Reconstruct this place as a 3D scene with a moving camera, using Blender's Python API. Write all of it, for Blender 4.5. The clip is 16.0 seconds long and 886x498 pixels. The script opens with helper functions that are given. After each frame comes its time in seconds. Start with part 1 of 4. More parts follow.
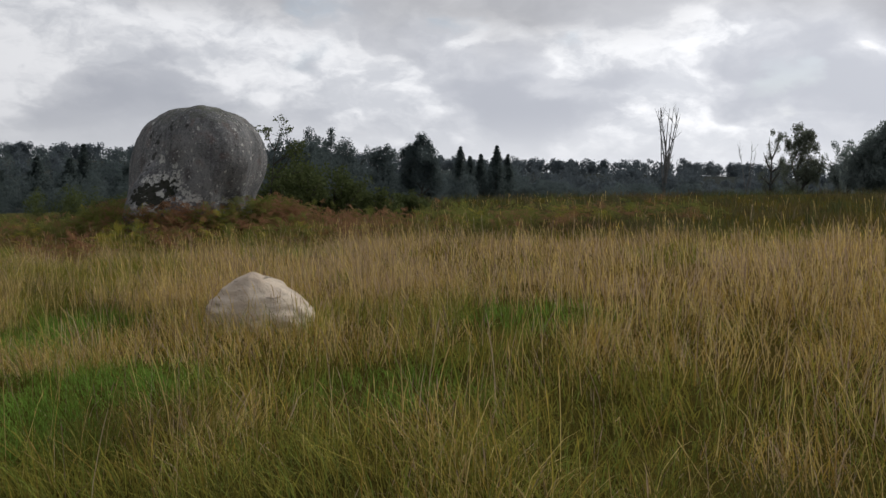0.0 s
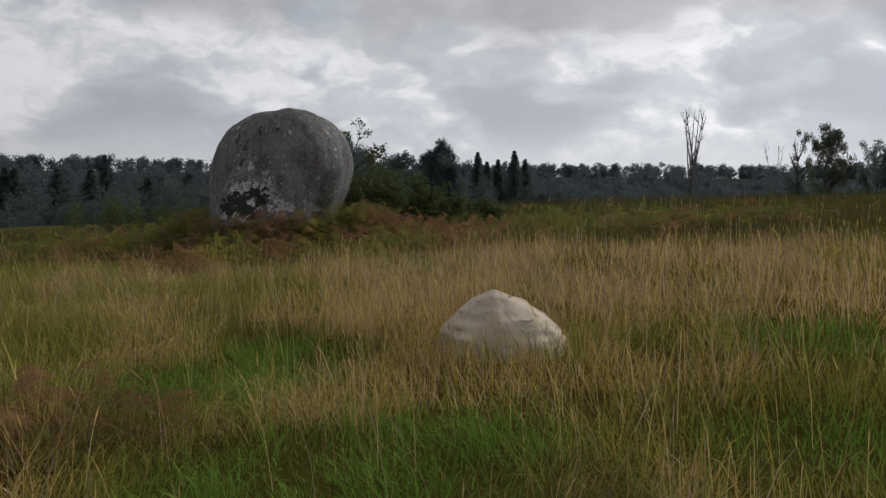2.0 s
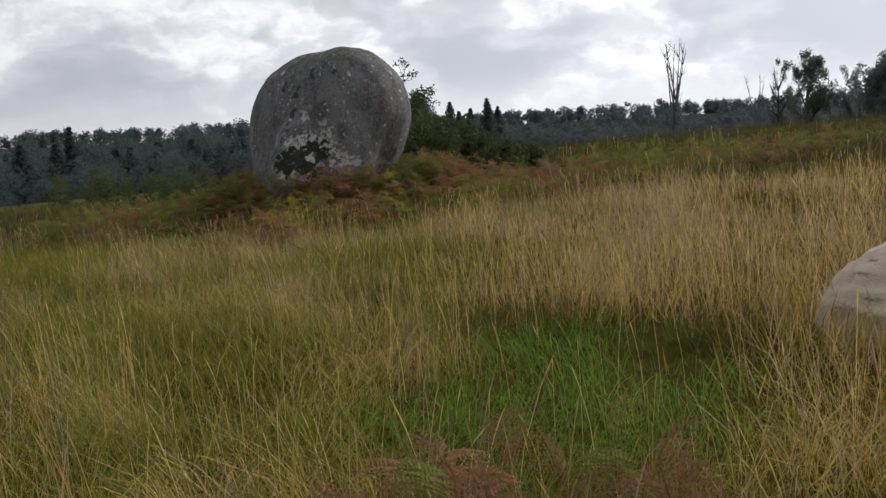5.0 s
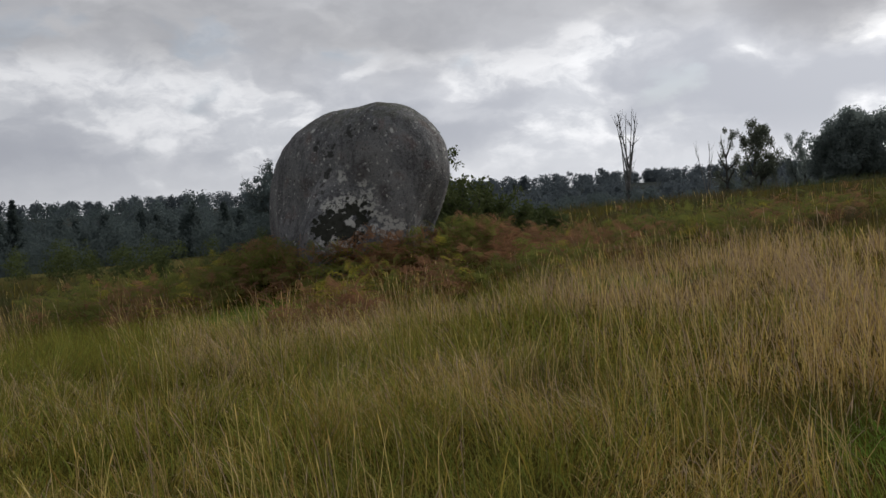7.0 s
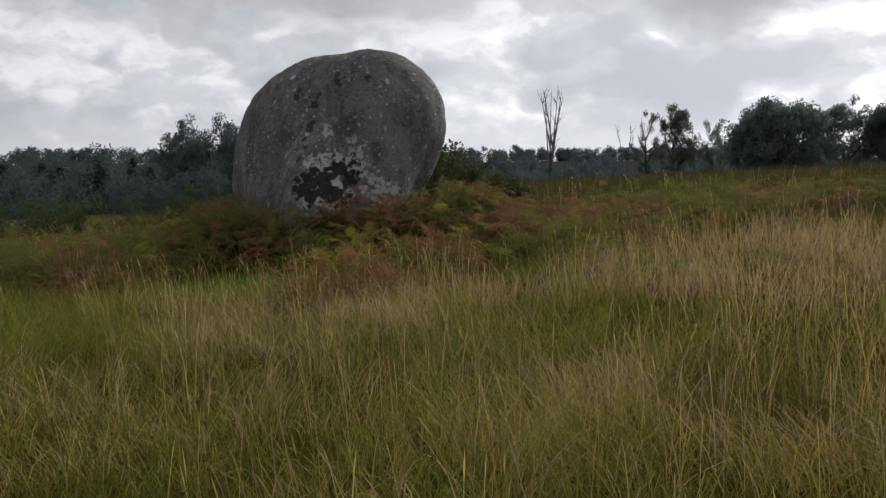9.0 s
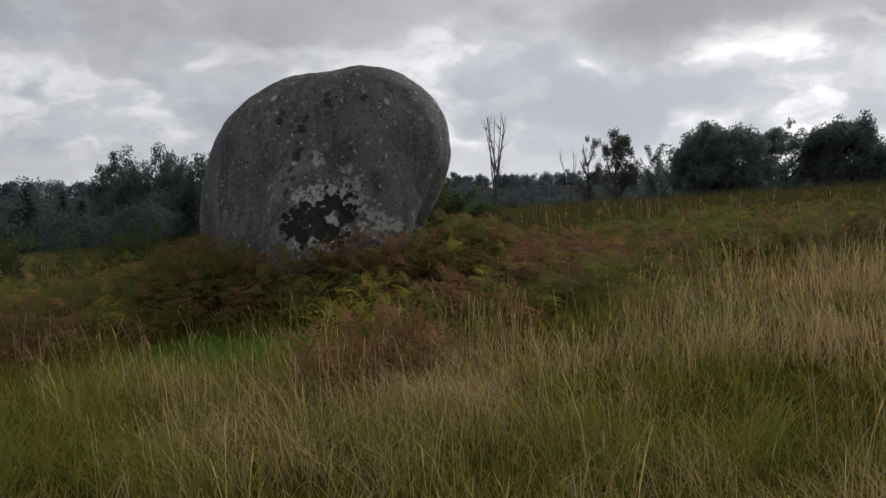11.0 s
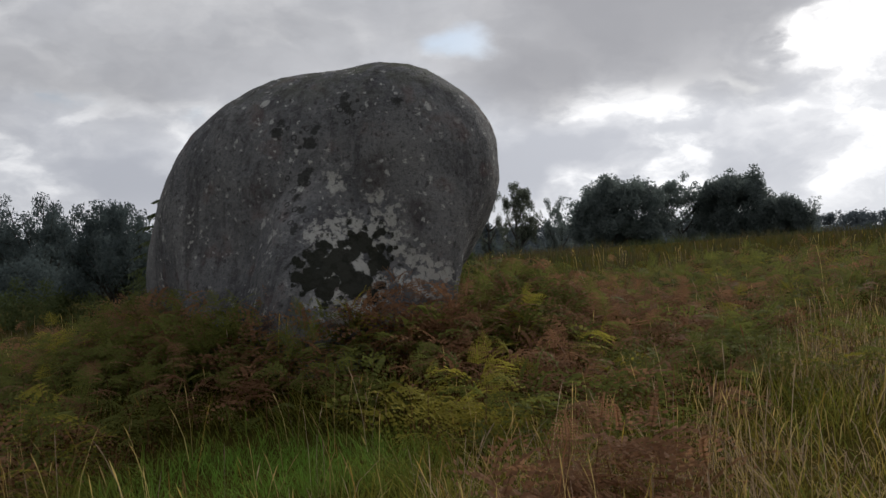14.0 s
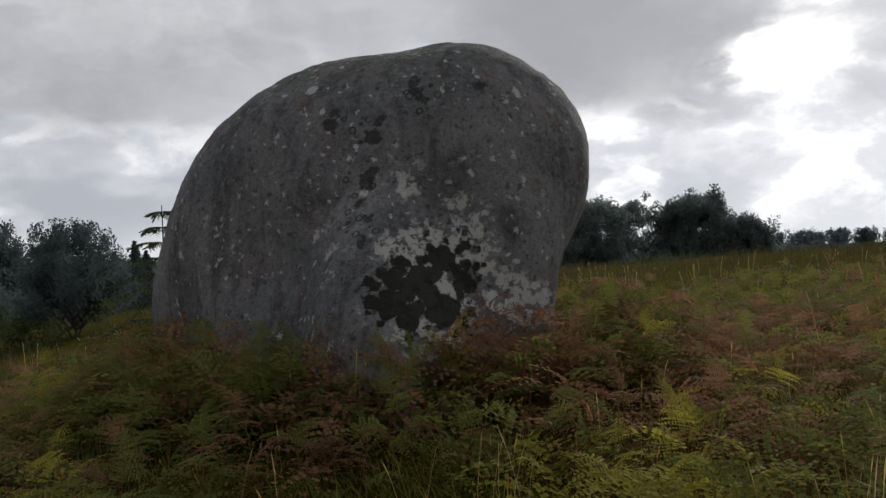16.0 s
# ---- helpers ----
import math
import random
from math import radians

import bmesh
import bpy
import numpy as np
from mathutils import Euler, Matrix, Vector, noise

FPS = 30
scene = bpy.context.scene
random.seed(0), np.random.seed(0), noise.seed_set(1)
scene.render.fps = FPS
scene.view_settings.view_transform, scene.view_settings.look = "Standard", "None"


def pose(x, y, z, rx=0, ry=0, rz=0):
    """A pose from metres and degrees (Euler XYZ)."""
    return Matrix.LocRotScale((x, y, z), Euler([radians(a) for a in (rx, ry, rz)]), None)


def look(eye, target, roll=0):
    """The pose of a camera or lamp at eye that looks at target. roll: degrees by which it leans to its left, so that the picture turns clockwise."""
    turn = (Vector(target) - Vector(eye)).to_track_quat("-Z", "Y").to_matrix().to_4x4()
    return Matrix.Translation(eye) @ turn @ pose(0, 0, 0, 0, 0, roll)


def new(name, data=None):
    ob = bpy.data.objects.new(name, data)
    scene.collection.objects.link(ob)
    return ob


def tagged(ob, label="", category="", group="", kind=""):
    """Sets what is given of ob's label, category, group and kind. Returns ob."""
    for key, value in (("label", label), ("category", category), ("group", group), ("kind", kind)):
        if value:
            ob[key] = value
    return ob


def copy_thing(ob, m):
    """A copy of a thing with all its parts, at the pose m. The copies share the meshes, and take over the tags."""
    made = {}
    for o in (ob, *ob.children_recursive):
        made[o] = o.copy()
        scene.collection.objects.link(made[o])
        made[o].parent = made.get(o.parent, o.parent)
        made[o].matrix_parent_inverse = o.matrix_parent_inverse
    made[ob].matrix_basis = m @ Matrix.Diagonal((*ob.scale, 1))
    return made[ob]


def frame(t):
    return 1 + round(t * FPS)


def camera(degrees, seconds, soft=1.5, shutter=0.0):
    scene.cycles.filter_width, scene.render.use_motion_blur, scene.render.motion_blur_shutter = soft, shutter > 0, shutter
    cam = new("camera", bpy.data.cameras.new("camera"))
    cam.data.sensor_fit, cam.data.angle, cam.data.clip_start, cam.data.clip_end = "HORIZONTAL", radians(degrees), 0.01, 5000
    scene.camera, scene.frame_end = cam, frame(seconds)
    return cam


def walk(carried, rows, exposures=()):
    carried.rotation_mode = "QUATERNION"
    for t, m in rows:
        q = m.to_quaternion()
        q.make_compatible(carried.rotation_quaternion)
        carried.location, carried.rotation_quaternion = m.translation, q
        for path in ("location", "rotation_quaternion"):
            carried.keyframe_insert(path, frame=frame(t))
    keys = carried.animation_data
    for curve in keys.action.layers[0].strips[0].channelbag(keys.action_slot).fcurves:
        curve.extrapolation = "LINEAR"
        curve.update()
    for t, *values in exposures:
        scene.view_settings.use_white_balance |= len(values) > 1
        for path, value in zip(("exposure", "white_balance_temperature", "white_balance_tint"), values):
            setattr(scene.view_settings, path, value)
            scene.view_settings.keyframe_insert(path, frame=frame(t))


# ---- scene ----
cam = camera(53.6, 16.0, soft=1.5)
METRES, EYE, TILT, LEAN, TURN = 20.0, 1.6, -4.5, -1.5, 0.0
ROWS = [
    (0.0, 0.0, 0.0, 0.0, 0.0, 0.0, -0.0),
    (0.5, -0.0299, 0.0145, 0.0016, -0.3, 0.05, -0.37),
    (1.0, -0.0599, 0.0349, 0.002, -0.57, 0.02, 0.08),
    (1.5, -0.0929, 0.0513, 0.0024, 0.21, 0.22, 0.05),
    (2.0, -0.1216, 0.0704, 0.0037, 0.45, 0.43, 0.81),
    (2.5, -0.1545, 0.0861, 0.0053, -0.2, 1.19, 0.9),
    (3.0, -0.1812, 0.1054, 0.0059, -0.87, 1.41, 1.53),
    (5.5, -0.2751, 0.2252, 0.0088, -1.82, -3.19, 4.77),
    (6.0, -0.3021, 0.249, 0.0093, -2.27, -2.62, 4.02),
    (6.5, -0.3268, 0.2708, 0.0123, -4.03, 1.39, 4.63),
    (7.0, -0.3535, 0.2884, 0.0151, -5.62, 1.54, 5.42),
    (7.5, -0.3787, 0.3061, 0.0178, -7.07, 1.39, 7.31),
    (8.0, -0.3978, 0.334, 0.0163, -7.66, -1.91, 5.6),
    (8.5, -0.409, 0.3594, 0.0183, -10.02, -1.42, 3.61),
    (11.0, -0.4486, 0.4911, 0.0351, -15.75, 0.74, 4.16),
    (11.5, -0.4579, 0.5204, 0.0362, -17.69, 1.08, 3.7),
    (12.0, -0.461, 0.5522, 0.0367, -20.19, 1.32, 4.37),
    (12.5, -0.4707, 0.5862, 0.0396, -20.78, 2.48, 4.47),
    (13.0, -0.4784, 0.617, 0.0411, -21.72, 2.16, 3.67),
    (13.5, -0.4833, 0.6511, 0.045, -22.45, 3.67, 3.59),
    (14.0, -0.4916, 0.6815, 0.045, -23.15, 3.77, 5.16),
    (14.5, -0.4959, 0.7108, 0.047, -23.78, 8.59, 6.89),
    (15.0, -0.5015, 0.7445, 0.049, -24.36, 4.76, 6.6),
    (15.5, -0.5096, 0.7688, 0.0525, -25.06, 3.71, 5.85),
    (16.0, -0.5131, 0.7851, 0.0549, -26.2, 4.84, 5.64),
]
walk(cam, [(t, pose(0, 0, EYE, TILT, LEAN, TURN) @ pose(METRES * x, METRES * y, METRES * z, 90 + pitch, roll, yaw)) for t, x, y, z, yaw, pitch, roll in ROWS],
     exposures=[(0.0, 0.15), (1.5, 0.05), (2.5, -0.1), (3.2, -0.04), (5.5, 0.38), (6.0, 0.15), (7.0, 0.0), (8.0, 0.08), (8.7, 0.12), (11.0, -0.10), (11.6, -0.15), (12.5, -0.05), (14.0, -0.03), (15.0, -0.08), (16.0, 0.02)])

# ---- sky and sun ----
SUN_AZ, SUN_EL = 52.0, 30.0
SUN_DIR = Vector((math.sin(radians(SUN_AZ)) * math.cos(radians(SUN_EL)), math.cos(radians(SUN_AZ)) * math.cos(radians(SUN_EL)), math.sin(radians(SUN_EL))))


class Nodes:
    """Short hand for building a node tree."""

    def __init__(self, tree):
        self.tree = tree
        tree.nodes.clear()

    def add(self, kind, **inputs):
        n = self.tree.nodes.new(kind)
        for key, value in inputs.items():
            self.put(n.inputs[key.replace("_", " ")], value)
        return n

    def tint(self):
        n = self.tree.nodes.new("ShaderNodeAttribute")
        n.attribute_name = "tint"
        return n.outputs["Color"]

    def put(self, socket, value):
        if isinstance(value, bpy.types.NodeSocket):
            self.tree.links.new(value, socket)
        else:
            socket.default_value = value

    def math(self, op, a, b=0.0, clamp=False):
        n = self.tree.nodes.new("ShaderNodeMath")
        n.operation, n.use_clamp = op, clamp
        self.put(n.inputs[0], a), self.put(n.inputs[1], b)
        return n.outputs[0]

    def vmath(self, op, a, b=(0, 0, 0)):
        n = self.tree.nodes.new("ShaderNodeVectorMath")
        n.operation = op
        self.put(n.inputs[0], a), self.put(n.inputs[1], b)
        return n.outputs["Value"] if op in ("DOT_PRODUCT", "LENGTH", "DISTANCE") else n.outputs["Vector"]

    def mix(self, fac, a, b, blend="MIX"):
        n = self.tree.nodes.new("ShaderNodeMix")
        n.data_type, n.blend_type = "RGBA", blend
        self.put(n.inputs[0], fac), self.put(n.inputs[6], a), self.put(n.inputs[7], b)
        return n.outputs[2]

    def ramp(self, fac, lo, hi):
        """0 below lo, 1 above hi, smooth between."""
        n = self.tree.nodes.new("ShaderNodeMapRange")
        n.interpolation_type = "SMOOTHSTEP"
        self.put(n.inputs[0], fac)
        n.inputs[1].default_value, n.inputs[2].default_value = lo, hi
        return n.outputs[0]

    def noise(self, vector, scale, detail=4.0, rough=0.55, distortion=0.0):
        return self.add("ShaderNodeTexNoise", Vector=vector, Scale=scale, Detail=detail, Roughness=rough, Distortion=distortion).outputs[0]


world = bpy.data.worlds.new("overcast_sky")
world.use_nodes = True
scene.world = world
nd = Nodes(world.node_tree)
way = nd.add("ShaderNodeTexCoord").outputs["Generated"]
sky_node = nd.add("ShaderNodeTexSky")
sky_node.sky_type, sky_node.sun_disc = "NISHITA", False
sky_node.sun_elevation, sky_node.sun_rotation = radians(SUN_EL), radians(SUN_AZ)
sky = sky_node.outputs[0]
clear = nd.mix(1.0, sky, (0.10, 0.10, 0.10, 1), "MULTIPLY")
sep = nd.add("ShaderNodeSeparateXYZ", Vector=way)
towards = nd.math("MAXIMUM", nd.vmath("DOT_PRODUCT", way, tuple(SUN_DIR)), 0.0)
glow = nd.math("POWER", towards, 9.0)
height = sep.outputs[2]
low = nd.vmath("MULTIPLY", way, (1.0, 1.0, 1.9))
warp = nd.add("ShaderNodeTexNoise", Vector=low, Scale=9.0, Detail=5.0, Roughness=0.55).outputs["Color"]
bent = nd.vmath("ADD", low, nd.vmath("MULTIPLY", nd.vmath("SUBTRACT", warp, (0.5, 0.5, 0.5)), (0.10, 0.10, 0.10)))


def heading(az, el):
    """A direction in the sky, from its bearing and height in degrees."""
    return (math.sin(radians(az)) * math.cos(radians(el)), math.cos(radians(az)) * math.cos(radians(el)), math.sin(radians(el)))


def near_to(az, el, wide):
    """1 towards a part of the sky, falling to 0 at its rim."""
    return nd.ramp(nd.vmath("DISTANCE", bent, tuple(a * b for a, b in zip(heading(az, el), (1.0, 1.0, 1.9)))), math.radians(wide), math.radians(wide * 0.25))


# heaped clouds: soft lumps with crisp billowing rims
lumps = nd.noise(nd.vmath("ADD", bent, (2.3, 0.4, 1.1)), 5.6, 3.0, 0.48)
billow = nd.add("ShaderNodeTexVoronoi", Vector=bent, Scale=15.0)
billow.feature = "SMOOTH_F1"
heap = nd.math("ADD", lumps, nd.math("MULTIPLY", nd.math("SUBTRACT", 0.42, billow.outputs["Distance"]), 0.16))
heap = nd.math("ADD", heap, nd.math("MULTIPLY", nd.math("SUBTRACT", nd.noise(bent, 30.0, 4.0, 0.6), 0.5), 0.10))
shade = nd.math("ADD", nd.math("MULTIPLY", nd.ramp(heap, 0.45, 0.53), 0.5), nd.math("MULTIPLY", nd.ramp(heap, 0.46, 0.68), 0.5))
fold = nd.ramp(nd.math("ADD", nd.noise(nd.vmath("ADD", bent, (4.1, 0.9, 2.2)), 13.0, 5.0, 0.58), nd.math("MULTIPLY", nd.math("SUBTRACT", 0.4, billow.outputs["Distance"]), 0.22)), 0.36, 0.62)
lit = nd.mix(fold, nd.mix(glow, (0.90, 0.91, 0.93, 1), (1.50, 1.48, 1.44, 1)), nd.mix(glow, (0.62, 0.64, 0.68, 1), (0.84, 0.845, 0.86, 1)))
grey = nd.mix(glow, (0.47, 0.49, 0.54, 1), (0.66, 0.67, 0.70, 1))
cloud = nd.mix(shade, lit, grey)
# the flat grey deck overhead, with a heavy bank towards the sun and a bright break beside it
deck_noise = nd.noise(nd.vmath("ADD", low, (0.6, 3.1, 0.2)), 2.6, 3.0, 0.45)
deck = nd.ramp(nd.math("ADD", nd.math("MULTIPLY", nd.math("SUBTRACT", deck_noise, 0.5), 0.25), height), 0.135, 0.215)
deck = nd.math("MULTIPLY", deck, nd.ramp(nd.noise(nd.vmath("ADD", bent, (1.7, 0.3, 4.0)), 3.4, 3.0, 0.5), 0.25, 0.52))
bank = nd.math("MAXIMUM", near_to(36.0, 15.5, 15.0), near_to(30.0, 11.5, 8.0))
under = nd.mix(nd.ramp(nd.noise(bent, 6.0, 4.0, 0.55), 0.32, 0.68), (0.52, 0.525, 0.545, 1), (0.37, 0.375, 0.395, 1))
cloud = nd.mix(nd.math("MULTIPLY", deck, 0.80), cloud, under)
cloud = nd.mix(nd.math("MULTIPLY", bank, 0.85), cloud, (0.335, 0.338, 0.36, 1))
bright = nd.math("MULTIPLY", nd.math("MAXIMUM", near_to(49.0, 12.0, 6.0), near_to(51.5, 16.5, 5.0)), nd.ramp(heap, 0.62, 0.50))
cloud = nd.mix(nd.math("MULTIPLY", bright, nd.math("SUBTRACT", 1.0, nd.math("MULTIPLY", fold, 0.6))), cloud, (1.5, 1.48, 1.45, 1))
cloud = nd.mix(nd.ramp(height, 0.085, 0.0), cloud, (0.70, 0.715, 0.745, 1))
side_light = nd.math("ADD", 0.63, nd.math("MULTIPLY", towards, 0.53))
cloud = nd.mix(1.0, cloud, nd.add("ShaderNodeCombineColor", Red=side_light, Green=side_light, Blue=nd.math("ADD", side_light, 0.012)).outputs[0], "MULTIPLY")
rift = nd.ramp(nd.noise(nd.vmath("ADD", bent, (9.1, 4.2, 0.0)), 5.0, 4.0, 0.5), 0.60, 0.68)
rift = nd.math("MAXIMUM", nd.math("MULTIPLY", rift, 0.25), nd.math("MULTIPLY", near_to(25.0, 13.6, 2.6), 0.9))
rift = nd.math("MULTIPLY", rift, nd.ramp(height, 0.05, 0.12))
seen = nd.mix(rift, cloud, clear)
nd.add("ShaderNodeOutputWorld", Surface=nd.add("ShaderNodeBackground", Color=seen, Strength=1.0).outputs[0])

sun_data = bpy.data.lights.new("sun", "SUN")
sun_data.energy, sun_data.angle, sun_data.color = 1.5, radians(10), (1.0, 0.95, 0.86)
sun = new("sun", sun_data)
sun.matrix_world = look((0, 0, 60), Vector((0, 0, 60)) - SUN_DIR)


# ---- materials ----
def material(name):
    m = bpy.data.materials.new(name)
    m.use_nodes = True
    return m, Nodes(m.node_tree)


def surface(nd, colour, rough, bump=None, strength=0.3, distance=0.02, thin=0.0, gloss=0.25):
    p = nd.add("ShaderNodeBsdfPrincipled", Base_Color=colour, Roughness=rough)
    p.inputs["Specular IOR Level"].default_value = gloss
    if bump is not None:
        nd.put(p.inputs["Normal"], nd.add("ShaderNodeBump", Height=bump, Strength=strength, Distance=distance).outputs[0])
    out = p.outputs[0]
    if thin:
        back = nd.add("ShaderNodeBsdfTranslucent", Color=colour)
        out = nd.add("ShaderNodeMixShader", Fac=thin)
        nd.put(out.inputs[1], p.outputs[0]), nd.put(out.inputs[2], back.outputs[0])
        out = out.outputs[0]
    nd.add("ShaderNodeOutputMaterial", Surface=out)


def plant_material(name, rough=0.65, thin=0.35):
    """Colour from the blade's own tint, varied from blade to blade."""
    m, nd = material(name)
    tint = nd.tint()
    one = nd.add("ShaderNodeNewGeometry").outputs["Random Per Island"]
    vary = nd.add("ShaderNodeHueSaturation", Hue=nd.math("ADD", 0.485, nd.math("MULTIPLY", one, 0.03)), Saturation=1.0,
                  Value=nd.math("ADD", 0.60, nd.math("MULTIPLY", one, 0.9)), Color=tint).outputs[0]
    surface(nd, vary, rough, thin=thin, gloss=0.06)
    return m


def leaf_material(name, a, b, thin=0.3, rough=0.6):
    """Leaves between two colours, leaf by leaf."""
    m, nd = material(name)
    one = nd.add("ShaderNodeNewGeometry").outputs["Random Per Island"]
    place = nd.add("ShaderNodeTexCoord").outputs["Object"]
    patch = nd.noise(place, 0.7, 3.0)
    surface(nd, nd.mix(nd.math("ADD", nd.math("MULTIPLY", one, 0.6), nd.math("MULTIPLY", patch, 0.4)), (*a, 1), (*b, 1)), rough, thin=thin, gloss=0.03)
    return m


def bark_material(name, a, b):
    m, nd = material(name)
    place = nd.add("ShaderNodeTexCoord").outputs["Object"]
    n = nd.noise(nd.vmath("MULTIPLY", place, (6, 6, 1.2)), 3.0, 5.0)
    surface(nd, nd.mix(n, (*a, 1), (*b, 1)), 0.85, n, 0.6, 0.03)
    return m


GRASS = plant_material("grass_blades", 0.7, 0.25)
BRACKEN_GREEN = leaf_material("bracken_green", (0.115, 0.138, 0.038), (0.26, 0.265, 0.070), thin=0.5)
BRACKEN_GOLD = leaf_material("bracken_gold", (0.24, 0.225, 0.040), (0.48, 0.41, 0.075), thin=0.5)
BRACKEN_RUST = leaf_material("bracken_rust", (0.19, 0.104, 0.060), (0.43, 0.240, 0.130), thin=0.5)
STEM_BROWN = bark_material("dry_stem", (0.10, 0.05, 0.025), (0.22, 0.12, 0.05))
BARK = bark_material("bark", (0.035, 0.032, 0.028), (0.09, 0.085, 0.075))
DEADWOOD = bark_material("dead_wood", (0.10, 0.10, 0.098), (0.20, 0.195, 0.185))
# Oak leaves lifted towards blue-grey, painting in the air's haze.
LEAF_OAK_HAZED = leaf_material("oak_leaves_hazed", (0.14, 0.172, 0.165), (0.21, 0.245, 0.225), thin=0.6)
LEAF_BIRCH = leaf_material("birch_leaves", (0.10, 0.115, 0.09), (0.16, 0.18, 0.13), thin=0.5)
# Spruce needles made paler and bluer to carry haze in their colour.
NEEDLES_HAZED = leaf_material("needles", (0.068, 0.090, 0.090), (0.110, 0.138, 0.130), thin=0.5)
NEEDLES_PALE = leaf_material("larch_needles", (0.05, 0.07, 0.035), (0.11, 0.13, 0.06), thin=0.2)
# Wood leaves likewise: blue-grey haze mixed into the leaf colour.
LEAF_WOOD_HAZED = leaf_material("wood_leaves_hazed", (0.080, 0.104, 0.106), (0.120, 0.150, 0.148), thin=0.55)
# Far leaves paled to blue-grey: the haze of distance is in the colour.
LEAF_FAR_HAZED = leaf_material("far_leaves_hazed", (0.095, 0.118, 0.135), (0.120, 0.142, 0.155), thin=0.55)
LEAF_SCRUB = leaf_material("scrub_leaves", (0.05, 0.07, 0.028), (0.13, 0.155, 0.06))


def granite():
    """Grey granite, weathered, with pale and black crusts of lichen and dark seeps. Plane of the marks: the broad side."""
    m, nd = material("granite_lichen")
    p = nd.add("ShaderNodeTexCoord").outputs["Object"]
    a = radians(24)
    u = nd.vmath("DOT_PRODUCT", p, (math.cos(a), -math.sin(a), 0))
    v = nd.vmath("DOT_PRODUCT", p, (0, 0, 1))
    away = nd.vmath("DOT_PRODUCT", p, (math.sin(a), math.cos(a), 0))
    side = nd.math("LESS_THAN", away, 0.2)
    broad = nd.noise(p, 1.3, 4.0)
    grain = nd.noise(p, 14.0, 6.0, 0.65)
    speck = nd.noise(p, 70.0, 3.0, 0.7)
    seep = nd.noise(nd.vmath("MULTIPLY", p, (3.2, 3.2, 0.5)), 1.6, 5.0, 0.6)
    col = nd.mix(nd.ramp(broad, 0.3, 0.7), (0.102, 0.105, 0.113, 1), (0.225, 0.226, 0.228, 1))
    col = nd.mix(nd.math("MULTIPLY", nd.ramp(seep, 0.46, 0.64), 0.70), col, (0.058, 0.056, 0.060, 1))
    col = nd.mix(nd.math("MULTIPLY", nd.ramp(grain, 0.42, 0.68), 0.5), col, (0.25, 0.25, 0.25, 1))
    col = nd.mix(nd.math("MULTIPLY", nd.ramp(nd.noise(p, 26.0, 5.0, 0.7), 0.50, 0.64), 0.55), col, (0.05, 0.05, 0.052, 1))
    col = nd.mix(nd.math("MULTIPLY", nd.ramp(speck, 0.58, 0.70), 0.5), col, (0.34, 0.335, 0.32, 1))
    col = nd.mix(nd.math("MULTIPLY", nd.ramp(nd.noise(p, 2.6, 4.0), 0.56, 0.68), 0.45), col, (0.135, 0.085, 0.078, 1))
    # moss-tinted crown
    top = nd.math("MULTIPLY", nd.ramp(v, 1.5, 2.4), nd.ramp(nd.noise(p, 4.0, 5.0), 0.40, 0.62))
    col = nd.mix(nd.math("MULTIPLY", top, 0.6), col, (0.085, 0.09, 0.04, 1))
    wob = nd.add("ShaderNodeTexNoise", Vector=p, Scale=7.5, Detail=7.0, Roughness=0.78).outputs["Color"]
    wob2 = nd.vmath("MULTIPLY", nd.vmath("SUBTRACT", wob, (0.5, 0.5, 0.5)), (0.30, 0.30, 0.0))
    uv = nd.vmath("ADD", nd.add("ShaderNodeCombineXYZ", X=u, Y=v, Z=0.0).outputs[0], wob2)

    def blobs(rows):
        """How far inside the nearest of some round patches (u, v, radius)."""
        best = None
        for bu, bv, r in rows:
            d = nd.math("SUBTRACT", r, nd.vmath("DISTANCE", uv, (bu, bv, 0)))
            best = d if best is None else nd.math("MAXIMUM", best, d)
        return best

    def lobes(scale, shift):
        """Round bulges, to scallop the edge of a patch."""
        q = nd.vmath("ADD", nd.add("ShaderNodeCombineXYZ", X=u, Y=v, Z=shift).outputs[0], nd.vmath("MULTIPLY", wob2, (0.12, 0.12, 0.0)))
        return nd.math("SUBTRACT", 0.36, nd.add("ShaderNodeTexVoronoi", Vector=q, Scale=scale).outputs["Distance"])

    def crust(scale, lo, hi, shift):
        """Scattered round spots."""
        q = nd.vmath("ADD", p, (shift, shift * 1.7, shift * 0.6))
        cells = nd.add("ShaderNodeTexVoronoi", Vector=nd.vmath("ADD", q, nd.vmath("MULTIPLY", nd.vmath("SUBTRACT", wob, (0.5, 0.5, 0.5)), (0.22, 0.22, 0.22))), Scale=scale, Randomness=1.0)
        pick = nd.add("ShaderNodeSeparateColor", Color=cells.outputs["Color"]).outputs[0]
        size = nd.math("MULTIPLY", nd.ramp(pick, lo, 1.0), hi)
        return nd.ramp(nd.math("SUBTRACT", size, cells.outputs["Distance"]), 0.0, 0.06)

    pale_zone = nd.math("MULTIPLY", nd.ramp(blobs([(0.28, 0.22, 0.36), (0.54, 0.66, 0.16), (0.72, 0.54, 0.16), (0.10, 0.84, 0.17), (0.62, 0.30, 0.30),
                                                   (0.80, 0.14, 0.2), (0.0, 0.25, 0.24), (-0.52, 0.32, 0.10), (-0.59, 0.47, 0.09), (0.95, -0.15, 0.3), (1.15, -0.2, 0.25), (0.3, -0.25, 0.4)]), -0.10, 0.14), side)
